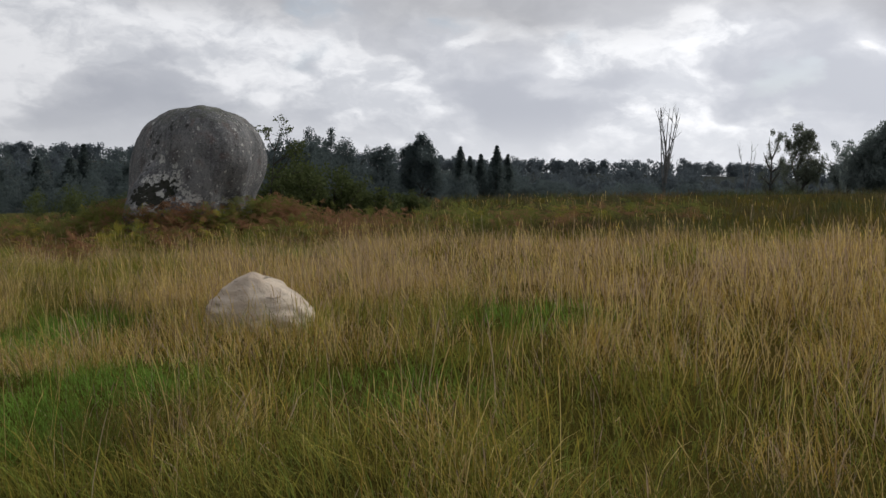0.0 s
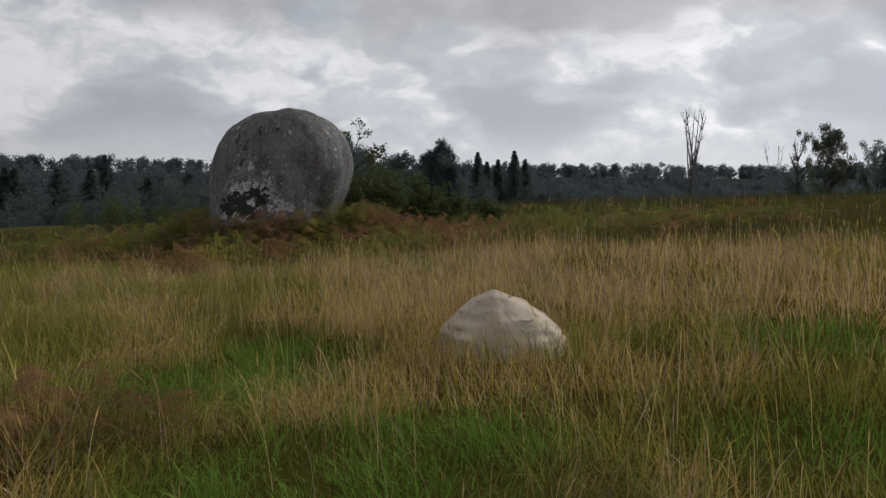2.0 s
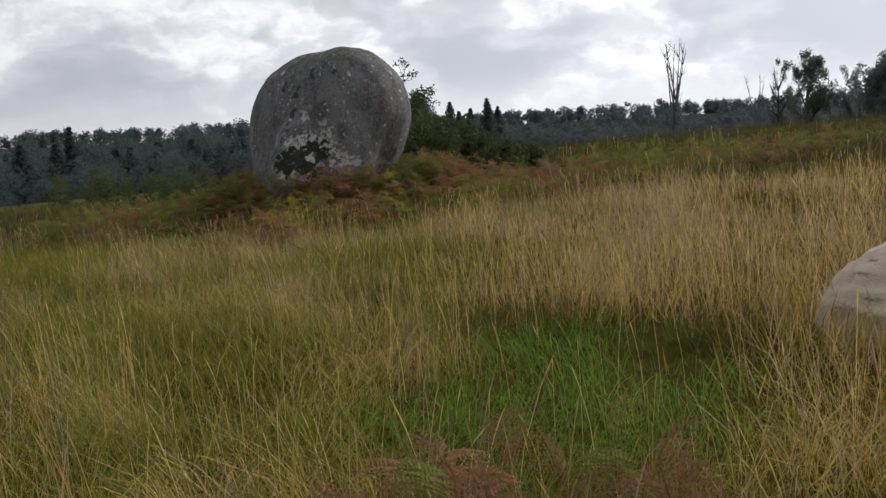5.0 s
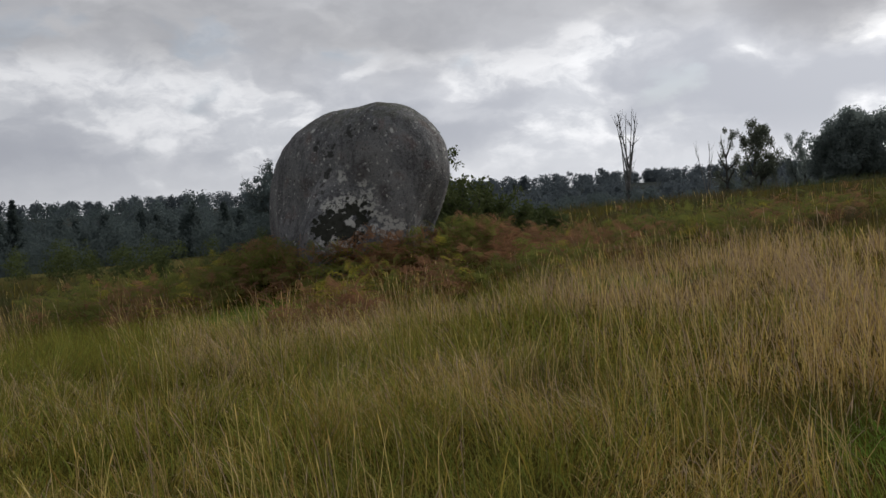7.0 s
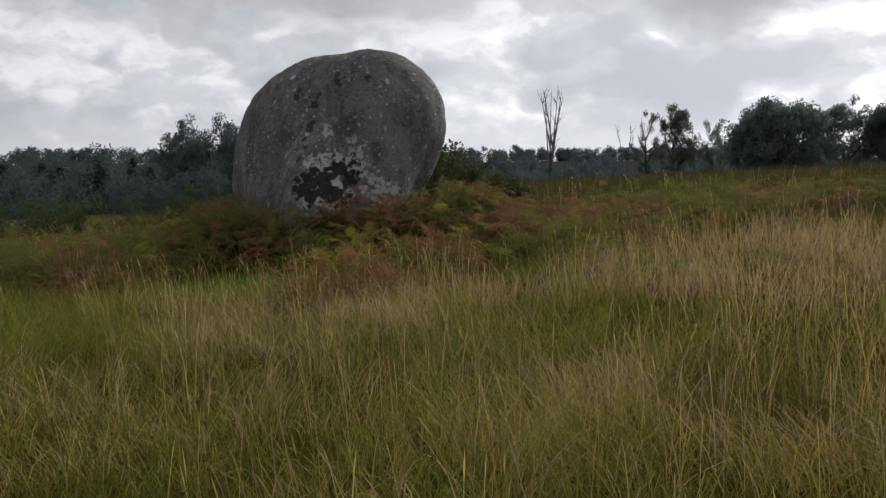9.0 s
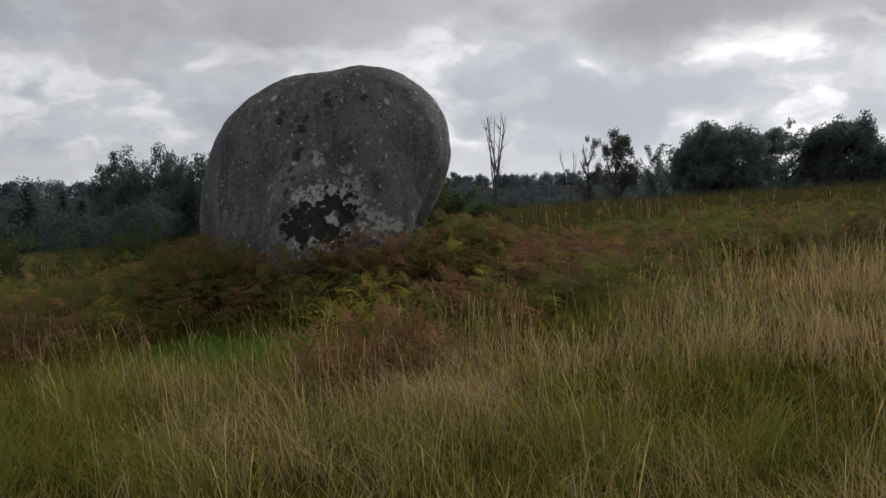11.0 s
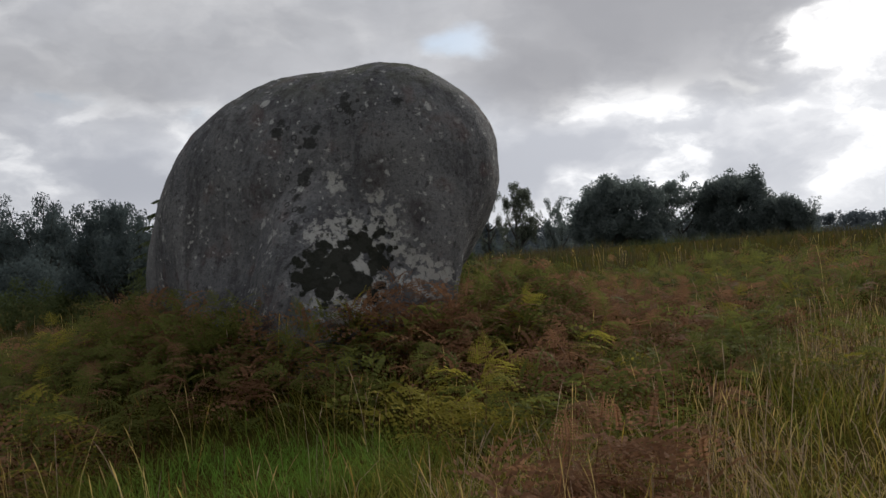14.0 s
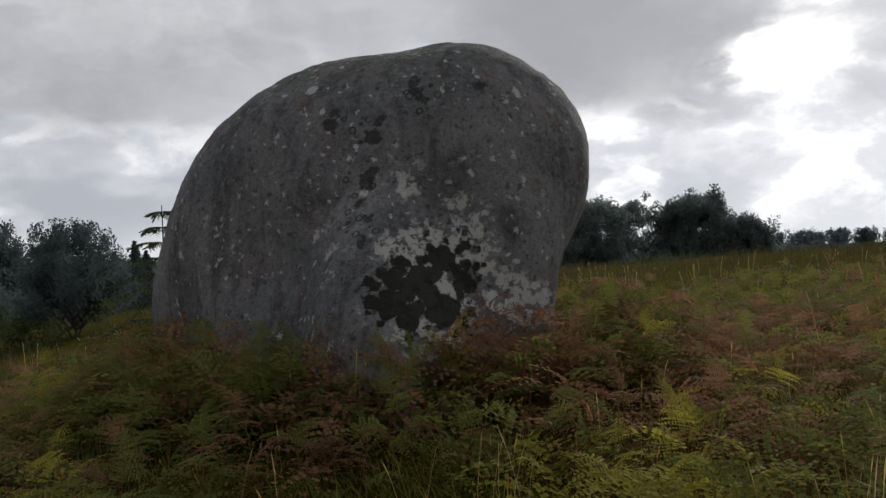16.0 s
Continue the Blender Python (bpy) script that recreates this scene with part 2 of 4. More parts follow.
    blot = nd.math("ADD", nd.math("MULTIPLY", lobes(15.0, 2.0), 0.9), nd.math("MULTIPLY", nd.math("SUBTRACT", nd.noise(p, 9.0, 8.0, 0.8), 0.5), 2.8))
    pale_zone = nd.math("MULTIPLY", nd.ramp(nd.math("ADD", blot, nd.math("MULTIPLY", nd.math("SUBTRACT", pale_zone, 0.62), 0.9)), 0.0, 0.10), pale_zone)
    col = nd.mix(nd.math("MULTIPLY", pale_zone, 0.85), col, (0.50, 0.495, 0.46, 1))
    plum = nd.math("MULTIPLY", nd.ramp(blobs([(0.55, 0.97, 0.16), (0.48, 0.82, 0.10), (-0.75, 0.75, 0.18), (1.0, 0.5, 0.15)]), -0.10, 0.06), side)
    col = nd.mix(nd.math("MULTIPLY", nd.math("MULTIPLY", plum, nd.ramp(grain, 0.35, 0.6)), 0.55), col, (0.050, 0.036, 0.038, 1))
    fleck = nd.math("MAXIMUM", crust(6.0, 0.72, 0.36, 0.0), crust(17.0, 0.60, 0.42, 3.1))
    fleck = nd.math("MULTIPLY", fleck, nd.ramp(nd.noise(p, 1.7, 3.0), 0.36, 0.54))
    col = nd.mix(nd.math("MULTIPLY", fleck, 0.9), col, (0.50, 0.50, 0.47, 1))
    brown = nd.math("MAXIMUM", crust(11.0, 0.62, 0.34, 7.7), crust(22.0, 0.6, 0.4, 1.7))
    col = nd.mix(nd.math("MULTIPLY", brown, 0.65), col, (0.040, 0.038, 0.038, 1))
    ringy = nd.add("ShaderNodeTexVoronoi", Vector=p, Scale=9.0)
    ring = nd.math("MULTIPLY", nd.ramp(nd.math("ABSOLUTE", nd.math("SUBTRACT", ringy.outputs["Distance"], 0.27)), 0.09, 0.03), nd.ramp(blobs([(-0.25, 1.3, 0.12), (-0.24, 0.9, 0.15), (-0.27, 0.55, 0.16), (-0.2, 0.7, 0.12), (0.25, 1.65, 0.16), (-0.5, 1.4, 0.12)]), -0.12, 0.02))
    col = nd.mix(nd.math("MULTIPLY", ring, 0.8), col, (0.026, 0.027, 0.025, 1))
    smut = nd.math("MULTIPLY", nd.ramp(blobs([(-0.16, 1.28, 0.08), (-0.11, 1.42, 0.06), (-0.54, 1.42, 0.07), (0.2, 1.76, 0.06), (0.28, 1.6, 0.05), (0.78, 1.70, 0.05), (-0.22, 0.89, 0.08), (-0.17, 0.98, 0.05), (-0.27, 0.36, 0.05), (-0.22, 0.55, 0.045), (-0.29, 0.68, 0.04), (-0.50, 1.52, 0.04), (0.24, 1.68, 0.05)]), -0.005, 0.015), side)
    col = nd.mix(nd.math("MULTIPLY", smut, 0.85), col, (0.032, 0.033, 0.030, 1))
    field = nd.math("ADD", blobs([(0.0, 0.08, 0.15), (0.18, 0.02, 0.2), (0.40, 0.16, 0.17), (0.54, 0.02, 0.13), (-0.06, -0.13, 0.15), (0.36, -0.2, 0.16), (-0.19, -0.11, 0.1),
                                               (0.25, 0.40, 0.065), (0.58, 0.32, 0.06), (-0.24, 0.03, 0.06), (0.10, -0.26, 0.13), (0.51, -0.3, 0.1), (0.68, 0.08, 0.06)]), nd.math("MULTIPLY", lobes(11.0, 0.0), 0.20))
    black = nd.math("MULTIPLY", nd.ramp(nd.math("ADD", field, nd.math("MULTIPLY", nd.math("SUBTRACT", nd.noise(p, 18.0, 6.0, 0.75), 0.5), 0.12)), -0.03, -0.005), side)
    dots = nd.math("MULTIPLY", nd.math("MULTIPLY", crust(16.0, 0.35, 0.40, 5.3), nd.ramp(field, -0.34, -0.04)), side)
    black = nd.math("MAXIMUM", black, nd.math("MULTIPLY", dots, 0.9))
    col = nd.mix(nd.math("MULTIPLY", black, 0.96), col, nd.mix(speck, (0.008, 0.009, 0.006, 1), (0.022, 0.024, 0.014, 1)))
    high = nd.math("ADD", nd.math("ADD", nd.math("MULTIPLY", grain, 0.7), nd.math("MULTIPLY", speck, 0.25)), nd.math("MULTIPLY", broad, 0.6))
    surface(nd, col, 0.9, nd.math("ADD", high, nd.math("MULTIPLY", black, 0.3)), 0.75, 0.06)
    return m


GRANITE = granite()


def pale_stone():
    m, nd = material("pale_stone")
    p = nd.add("ShaderNodeTexCoord").outputs["Object"]
    n, g, s = nd.noise(p, 2.5, 5.0), nd.noise(p, 16.0, 6.0, 0.7), nd.noise(p, 60.0, 3.0)
    bed = nd.noise(nd.vmath("MULTIPLY", p, (2, 2, 9)), 2.0, 5.0, 0.6)
    col = nd.mix(nd.ramp(n, 0.3, 0.7), (0.50, 0.40, 0.31, 1), (0.70, 0.60, 0.48, 1))
    col = nd.mix(nd.math("MULTIPLY", nd.ramp(g, 0.4, 0.75), 0.4), col, (0.38, 0.34, 0.29, 1))
    col = nd.mix(nd.math("MULTIPLY", nd.ramp(bed, 0.60, 0.68), 0.7), col, (0.13, 0.11, 0.085, 1))
    surface(nd, col, 0.9, nd.math("ADD", nd.math("MULTIPLY", g, 0.6), nd.math("ADD", s, bed)), 0.5, 0.03)
    return m


PALE_STONE = pale_stone()


def soil_material():
    """Thatch and short growth under the blades, in the field's own tints, darkened for shade in the gaps; far off,
    pasture.
    """
    m, nd = material("meadow_ground")
    p = nd.add("ShaderNodeTexCoord").outputs["Object"]
    tint = nd.tint()
    fine = nd.noise(nd.vmath("MULTIPLY", p, (1, 1, 0.3)), 9.0, 6.0, 0.7)
    mid = nd.noise(p, 1.1, 5.0, 0.6)
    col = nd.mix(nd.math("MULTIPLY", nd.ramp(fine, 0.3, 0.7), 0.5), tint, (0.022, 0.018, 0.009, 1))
    col = nd.mix(nd.math("MULTIPLY", nd.ramp(mid, 0.45, 0.7), 0.25), col, (0.075, 0.055, 0.022, 1))
    surface(nd, col, 1.0, fine, 0.8, 0.08, gloss=0.0)
    return m


SOIL = soil_material()


# ---- shared shape helpers ----
rng = np.random.default_rng(7)


def mesh_from(name, verts, loops, starts, mat, tint=None, smooth=False):
    """A mesh from arrays: corner indices and the first corner of each face."""
    me = bpy.data.meshes.new(name)
    me.vertices.add(len(verts))
    me.vertices.foreach_set("co", np.asarray(verts, np.float32).ravel())
    me.loops.add(len(loops))
    me.loops.foreach_set("vertex_index", np.asarray(loops, np.int32))
    me.polygons.add(len(starts))
    me.polygons.foreach_set("loop_start", np.asarray(starts, np.int32))
    if tint is not None:
        layer = me.attributes.new("tint", "FLOAT_COLOR", "POINT")
        layer.data.foreach_set("color", np.asarray(np.c_[tint, np.ones(len(tint))], np.float32).ravel())
    me.update(calc_edges=True)
    me.validate()
    if smooth:
        me.polygons.foreach_set("use_smooth", np.ones(len(starts), bool))
    me.materials.append(mat)
    return me


class Shape:
    """Gathers pieces of a mesh."""

    def __init__(self):
        self.v, self.l, self.s, self.t, self.n, self.c = [], [], [], [], 0, 0

    def grids(self, verts, faces, tint=None):
        """verts (n, k, 3): n copies of a piece of k points; faces: tuples of local indices."""
        verts = np.asarray(verts, float)
        n, k = verts.shape[:2]
        flat = np.concatenate([np.array(f) for f in faces])
        sizes = np.array([len(f) for f in faces])
        self.v.append(verts.reshape(-1, 3))
        self.l.append((flat[None] + (self.n + np.arange(n) * k)[:, None]).ravel())
        begin = np.r_[0, np.cumsum(sizes)[:-1]]
        self.s.append((begin[None] + (self.c + np.arange(n) * len(flat))[:, None]).ravel())
        if tint is not None:
            self.t.append(np.repeat(np.asarray(tint, float), k, axis=0))
        self.n += n * k
        self.c += n * len(flat)

    def tube(self, points, radii, sides=6):
        """A tapered limb along points."""
        pts = np.asarray(points, float)
        along = np.gradient(pts, axis=0)
        along /= np.linalg.norm(along, axis=1)[:, None] + 1e-9
        ref = np.array([0.31, 0.95, 0.05])
        a = np.cross(along, ref)
        a /= np.linalg.norm(a, axis=1)[:, None] + 1e-9
        b = np.cross(along, a)
        w = np.linspace(0, 2 * np.pi, sides, endpoint=False)
        ring = pts[:, None] + (np.cos(w)[None, :, None] * a[:, None] + np.sin(w)[None, :, None] * b[:, None]) * np.asarray(radii, float)[:, None, None]
        k = len(pts)
        faces = [(i * sides + j, i * sides + (j + 1) % sides, (i + 1) * sides + (j + 1) % sides, (i + 1) * sides + j) for i in range(k - 1) for j in range(sides)]
        faces += [tuple(range(sides))[::-1], tuple((k - 1) * sides + j for j in range(sides))]
        self.grids(ring.reshape(1, -1, 3), faces)

    def mesh(self, name, mat, smooth=False):
        return mesh_from(name, np.concatenate(self.v), np.concatenate(self.l), np.concatenate(self.s), mat, np.concatenate(self.t) if self.t else None, smooth)


def part(name, data, parent, label=""):
    ob = new(name, data)
    ob.parent = parent
    return tagged(ob, label)


def smooth_noise(x, y, seed=0):
    """Value noise in the plane, 0 to 1."""
    xi, yi = np.floor(x).astype(np.int64), np.floor(y).astype(np.int64)
    fx, fy = x - xi, y - yi
    fx, fy = fx * fx * (3 - 2 * fx), fy * fy * (3 - 2 * fy)

    def cell(i, j):
        h = (i * 374761393 + j * 668265263 + seed * 974634777) & 0xFFFFFFFF
        h = ((h ^ (h >> 13)) * 1274126177) & 0xFFFFFFFF
        return ((h ^ (h >> 16)) & 0xFFFF) / 65535.0

    return (cell(xi, yi) * (1 - fx) + cell(xi + 1, yi) * fx) * (1 - fy) + (cell(xi, yi + 1) * (1 - fx) + cell(xi + 1, yi + 1) * fx) * fy


def layers(x, y, size, seed=0):
    return 0.55 * smooth_noise(x / size, y / size, seed) + 0.3 * smooth_noise(x / size * 2.1, y / size * 2.1, seed + 1) + 0.15 * smooth_noise(x / size * 4.3, y / size * 4.3, seed + 2)


def step(lo, hi, x):
    t = np.clip((x - lo) / (hi - lo), 0, 1)
    return t * t * (3 - 2 * t)


# ---- the lie of the land ----
def land(x, y):
    """Height of the ground: a meadow that climbs gently to the east, falls away past its brow to woods, and lifts to a far ridge."""
    x, y = np.asarray(x, float), np.asarray(y, float)
    r = np.hypot(x + 4, y - 12)
    near = 0.05 * x + 0.007 * y
    near = np.clip(near, -2.4, 2.2)
    near = near + 0.42 * (1 - step(1.6, 4.6, np.hypot(x + 6.7, (y - 24.2) * 1.05)))
    near = near - 0.9 * np.exp(-((x + 14) / 9) ** 2 - ((y - 46) / 13) ** 2)
    bumps = 0.16 * (layers(x, y, 5.0, 3) - 0.5) + 0.10 * (layers(x, y, 1.4, 9) - 0.5)
    far = -5.0 + 11.5 * step(240, 430, r) + 1.5 * (layers(x, y, 160.0, 5) - 0.5)
    k = step(42, 95, r)
    return near * (1 - k) + far * k + bumps * (1 - step(30, 60, r))


def land1(x, y):
    return float(land(np.array([x]), np.array([y]))[0])


WALKED = np.array([(0.0, 0.0), (-3.6, 2.1), (-7.0, 5.8), (-9.0, 10.0), (-10.3, 16.0)])


def off_walk(x, y):
    """Distance from the line walked over the meadow."""
    best = np.full(np.shape(x), 1e9)
    for (ax, ay), (bx, by) in zip(WALKED[:-1], WALKED[1:]):
        dx, dy = bx - ax, by - ay
        t = np.clip(((x - ax) * dx + (y - ay) * dy) / (dx * dx + dy * dy), 0, 1)
        best = np.minimum(best, np.hypot(x - ax - t * dx, y - ay - t * dy))
    return best


# lush places: x, y, radius
LUSH = [(-3.0, 5.7, 1.25), (-2.3, 6.5, 0.8), (-4.3, 8.5, 1.2), (-3.9, 9.7, 0.8), (1.1, 9.3, 1.0), (-0.3, 6.3, 0.8), (-8.6, 19.6, 1.1), (-8.9, 18.6, 0.5), (0.9, 2.9, 0.5), (-1.6, 2.9, 0.9), (-3.0, 17.5, 1.2)]
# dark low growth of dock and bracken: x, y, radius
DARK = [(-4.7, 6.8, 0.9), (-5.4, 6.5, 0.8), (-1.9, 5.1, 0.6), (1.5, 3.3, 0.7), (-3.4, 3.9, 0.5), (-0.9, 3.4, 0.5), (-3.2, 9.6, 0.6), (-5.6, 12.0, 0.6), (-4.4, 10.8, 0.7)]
# bracken: x, y, half width, half depth, thickness
BRAKE = [(-7.2, 21.0, 4.6, 3.0, 1.0), (-3.4, 23.5, 3.4, 3.0, 0.8), (-10.6, 23.5, 2.6, 3.2, 0.9), (-7.55, 17.3, 0.75, 0.6, 0.9), (-11.0, 26.0, 3.4, 3.2, 0.9), (0.4, 25.0, 4.0, 3.0, 0.6), (4.5, 28.5, 5.0, 3.5, 0.45)]


def lushness(x, y):
    g = np.zeros(np.shape(x))
    for a, b, r in LUSH:
        g = np.maximum(g, 1 - step(0.55, 1.25, np.hypot(x - a, y - b) / r + 0.5 * (layers(x, y, 0.8, 31) - 0.5)))
    return g


def brake(x, y):
    g = np.zeros(np.shape(x))
    clearing = step(0.95, 1.45, np.minimum(np.minimum(np.hypot(x + 8.6, y - 19.5), np.hypot(x + 9.4, y - 18.6)), np.hypot(x + 8.8, y - 18.3)))
    for a, b, rx, ry, k in BRAKE:
        g = np.maximum(g, k * (1 - step(0.7, 1.15, np.hypot((x - a) / rx, (y - b) / ry) + 0.4 * (layers(x, y, 1.2, 41) - 0.5))))
    return g * clearing


def mown(x, y):
    """The close-cropped field below the meadow."""
    return step(45, 52, y) * (1 - step(-18, -13, x))


STRAW, OCHRE, OLIVE, GREEN, BRIGHT, RUST, MAUVE = (np.array(c) for c in (
(0.56, 0.415, 0.180), (0.43, 0.295, 0.072), (0.275, 0.240, 0.048), (0.175, 0.205, 0.040), (0.155, 0.265, 0.040), (0.22, 0.105, 0.055), (0.46, 0.335, 0.245)))


def straw_share(x, y):
    """How dry the sward is, 0 to 1."""
    s = 0.40 + 1.25 * (layers(x, y, 2.8, 11) - 0.5) + 1.0 * (layers(x, y, 0.8, 17) - 0.5)
    s += 0.18 * step(8, 13, y + 0.2 * x) * (1 - step(18, 23, y + 0.2 * x)) * step(-9, -4, x) - 0.06 * step(8.5, 11, y) * (1 - step(-7, -4, x)) + 0.10 * step(6, 14, y) + 0.10 * step(0, 6, x) + 0.18 * step(6, 9, y) * step(-6, -2, x) - 0.20 * (1 - step(3, 7, y))
    s -= 0.26 * step(12.5, 16, y - 0.15 * x) + 0.34 * step(18, 25, y + 0.25 * x)
    s += 0.25 * np.exp(-((x + 5.8) ** 2 + (y - 7.1) ** 2) / 0.8) + 0.2 * np.exp(-((x + 8.3) ** 2 + (y - 10.4) ** 2) / 1.2)
    return np.clip(s - 0.55 * lushness(x, y), 0.04, 0.98)


def sward_tint(x, y, pick, pick2):
    s, g, b = straw_share(x, y), lushness(x, y), brake(x, y)
    rosy = 0.85 - 0.35 * step(9, 14, y + 0.2 * x)
    dry = np.where((pick2 < 0.45)[:, None], STRAW, np.where((pick2 < rosy)[:, None], OCHRE, MAUVE))
    wet = np.where((pick2 < 0.6)[:, None], OLIVE, GREEN)
    wet = wet * (1 - g)[:, None] + (BRIGHT * g[:, None])
    col = np.where((pick < s)[:, None], dry, wet)
    red = np.clip(b * 0.9, 0, 1) * (layers(x, y, 1.1, 51) > 0.5)
    col = np.where((pick2 * 0.9 + 0.1 < red)[:, None], RUST, col)
    heath = step(19, 26, y + 0.3 * x + 0.5 * np.clip(-6 - x, 0, 8)) * (0.8 + 0.5 * layers(x, y, 6.0, 91))
    h = np.clip(heath, 0, 1)[:, None]
    col = col * (1 - 0.30 * h)
    herb = np.where((layers(x, y, 2.2, 93) > 0.52)[:, None], np.array((0.058, 0.076, 0.036)), np.array((0.092, 0.076, 0.047)))
    col = col * (1 - 0.85 * h) + herb * 0.85 * h
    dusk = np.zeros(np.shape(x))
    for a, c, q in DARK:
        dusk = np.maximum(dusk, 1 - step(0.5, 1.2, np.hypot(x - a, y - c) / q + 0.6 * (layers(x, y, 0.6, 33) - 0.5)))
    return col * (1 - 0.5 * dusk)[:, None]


# ---- ground ----
def ground_sheet():
    """One sheet out to the horizon, closer meshed where one walks."""
    s = np.linspace(-1, 1, 251)
    spread = 16.0 * np.sinh(s * 5.6) / np.sinh(1.0) * 1.0
    gx, gy = np.meshgrid(spread - 4.0, spread + 12.0)
    x, y = gx.ravel(), gy.ravel()
    z = land(x, y)
    n = len(s)
    i = np.arange(n * n).reshape(n, n)
    quads = np.stack([i[:-1, :-1], i[:-1, 1:], i[1:, 1:], i[1:, :-1]], -1).reshape(-1, 4)
    share = straw_share(x, y)[:, None]
    # Thatch darkened near the walk: gap shade under the blades put into colour.
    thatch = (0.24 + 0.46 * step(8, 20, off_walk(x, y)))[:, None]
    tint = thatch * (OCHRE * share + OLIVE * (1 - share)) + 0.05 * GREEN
    far = step(35, 60, np.hypot(x + 4, y - 12))[:, None]
    tint = tint * (1 - 0.6 * step(19, 26, y + 0.3 * x))[:, None]
    tint = tint * (1 - far) + np.array((0.085, 0.085, 0.035)) * far
    cut = mown(x, y)[:, None] * (1 - step(60, 75, np.hypot(x + 4, y - 12)))[:, None]
    tint = tint * (1 - cut) + np.array((0.15, 0.135, 0.050)) * cut
    woods = step(75, 105, np.hypot(x + 4, y - 12))[:, None]
    tint = tint * (1 - woods) + np.array((0.055, 0.066, 0.066)) * woods
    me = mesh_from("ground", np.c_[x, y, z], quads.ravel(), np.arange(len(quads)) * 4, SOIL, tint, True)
    return tagged(new("ground", me), "rough meadow ground of thatch and earth under tall grass", "ground", kind="structure")


ground_sheet()


def boulder():
    """A great rounded boulder: its radius over direction as a low series, roughened by noise."""
    series = [2.003, -0.013, 0.706, 0.034, -0.078, -0.096, -0.094, -0.089, -0.084, -0.299, 0.461, 0.687, 0.242, 0.179, -0.356, -0.11, -0.176, -0.134, -0.082, -0.11, -0.035, -0.082, -0.012, -0.062, 0.002, -0.379, -0.17, 0.36, -0.189, -0.071, -0.071, -0.094, 0.06, -0.07, 0.048, -0.043, 0.025, -0.024, 0.008, 0.099, 0.044, -0.423, -0.047, -0.17, 0.003, -0.09, 0.067, -0.057, 0.064, -0.041, 0.047, -0.085, -0.022, -0.166, 0.038, -0.044, 0.039, 0.043, 0.041, 0.048, 0.038, -0.005, -0.019, -0.019, 0.126, -0.055, -0.015, -0.03, -0.023, 0.083, 0.001, -0.133, 0.002, -0.053, 0.024, -0.067, -0.03, 0.026, 0.099, -0.044, 0.014]
    rows, cols = 150, 240
    th, ph = np.linspace(0.0, np.pi, rows), np.linspace(0, 2 * np.pi, cols, endpoint=False)
    T, P = np.meshgrid(th, ph, indexing="ij")
    z, s = np.cos(T), np.sin(T)
    r, k = np.zeros_like(T), 0
    for m in range(9):
        for e in range(9 - m):
            r += series[k] * np.cos(m * P) * s ** m * z ** e
            k += 1
            if m:
                r += series[k] * np.sin(m * P) * s ** m * z ** e
                k += 1
    d = np.stack([s * np.cos(P), s * np.sin(P), z], -1)
    rough = np.array([[noise.fractal(Vector(q) * 3.1, 0.8, 2.2, 5) for q in line] for line in d])
    facet = np.array([[noise.noise(Vector(q) * 2.0 + Vector((5, 1, 2))) for q in line] for line in d])
    chips = np.array([[noise.fractal(Vector(q) * 11.0, 0.7, 2.1, 3) for q in line] for line in d])
    pts = d * (r + 0.010 * chips + 0.030 * rough + 0.05 * np.abs(facet) - 0.01)[..., None]
    i = np.arange(rows * cols).reshape(rows, cols)
    j = np.roll(i, -1, 1)
    quads = np.stack([i[:-1], i[1:], j[1:], j[:-1]], -1).reshape(-1, 4)
    me = mesh_from("boulder", pts.reshape(-1, 3), quads.ravel(), np.arange(len(quads)) * 4, GRANITE, None, True)
    ob = new("boulder", me)
    ob.location = (-6.7, 23.9, 1.1)
    return tagged(ob, "huge rounded grey granite boulder with black and white lichen, in bracken", "boulder")


boulder()


def small_stone():
    """A pale low stone with a ledge on top and a tail to one side."""
    rows, cols = 60, 90
    T, P = np.meshgrid(np.linspace(0, np.pi, rows), np.linspace(0, 2 * np.pi, cols, endpoint=False), indexing="ij")
    d = np.stack([np.sin(T) * np.cos(P), np.sin(T) * np.sin(P), np.cos(T)], -1)
    x, y, z = d[..., 0], d[..., 1], d[..., 2]
    pts = np.stack([0.57 * x + 0.05 * x * x * (x > 0), 0.46 * y, 0.53 * np.sign(z) * np.abs(z) ** 0.88 * (1 - 0.27 * np.clip(x + 0.1, 0, 1.2)) * (1 - 0.25 * np.clip(-x - 0.1, 0, 1))], -1)
    rough = np.array([[noise.fractal(Vector(q) * 2.6 + Vector((3, 7, 1)), 0.9, 2.1, 5) for q in line] for line in d])
    ledge = np.array([[abs(noise.noise(Vector((q[0] * 1.6, q[1] * 1.6, q[2] * 4.0)))) for q in line] for line in d])
    pts = pts * (1 + 0.05 * rough - 0.10 * ledge)[..., None]
    i = np.arange(rows * cols).reshape(rows, cols)
    j = np.roll(i, -1, 1)
    quads = np.stack([i[:-1], i[1:], j[1:], j[:-1]], -1).reshape(-1, 4)
    me = mesh_from("stone", pts.reshape(-1, 3), quads.ravel(), np.arange(len(quads)) * 4, PALE_STONE, None, True)
    ob = new("stone", me)
    ob.location = (-1.95, 9.35, land1(-1.85, 9.35) + 0.05)
    return tagged(ob, "low pale buff stone half sunk in the dry grass", "stone")


small_stone()


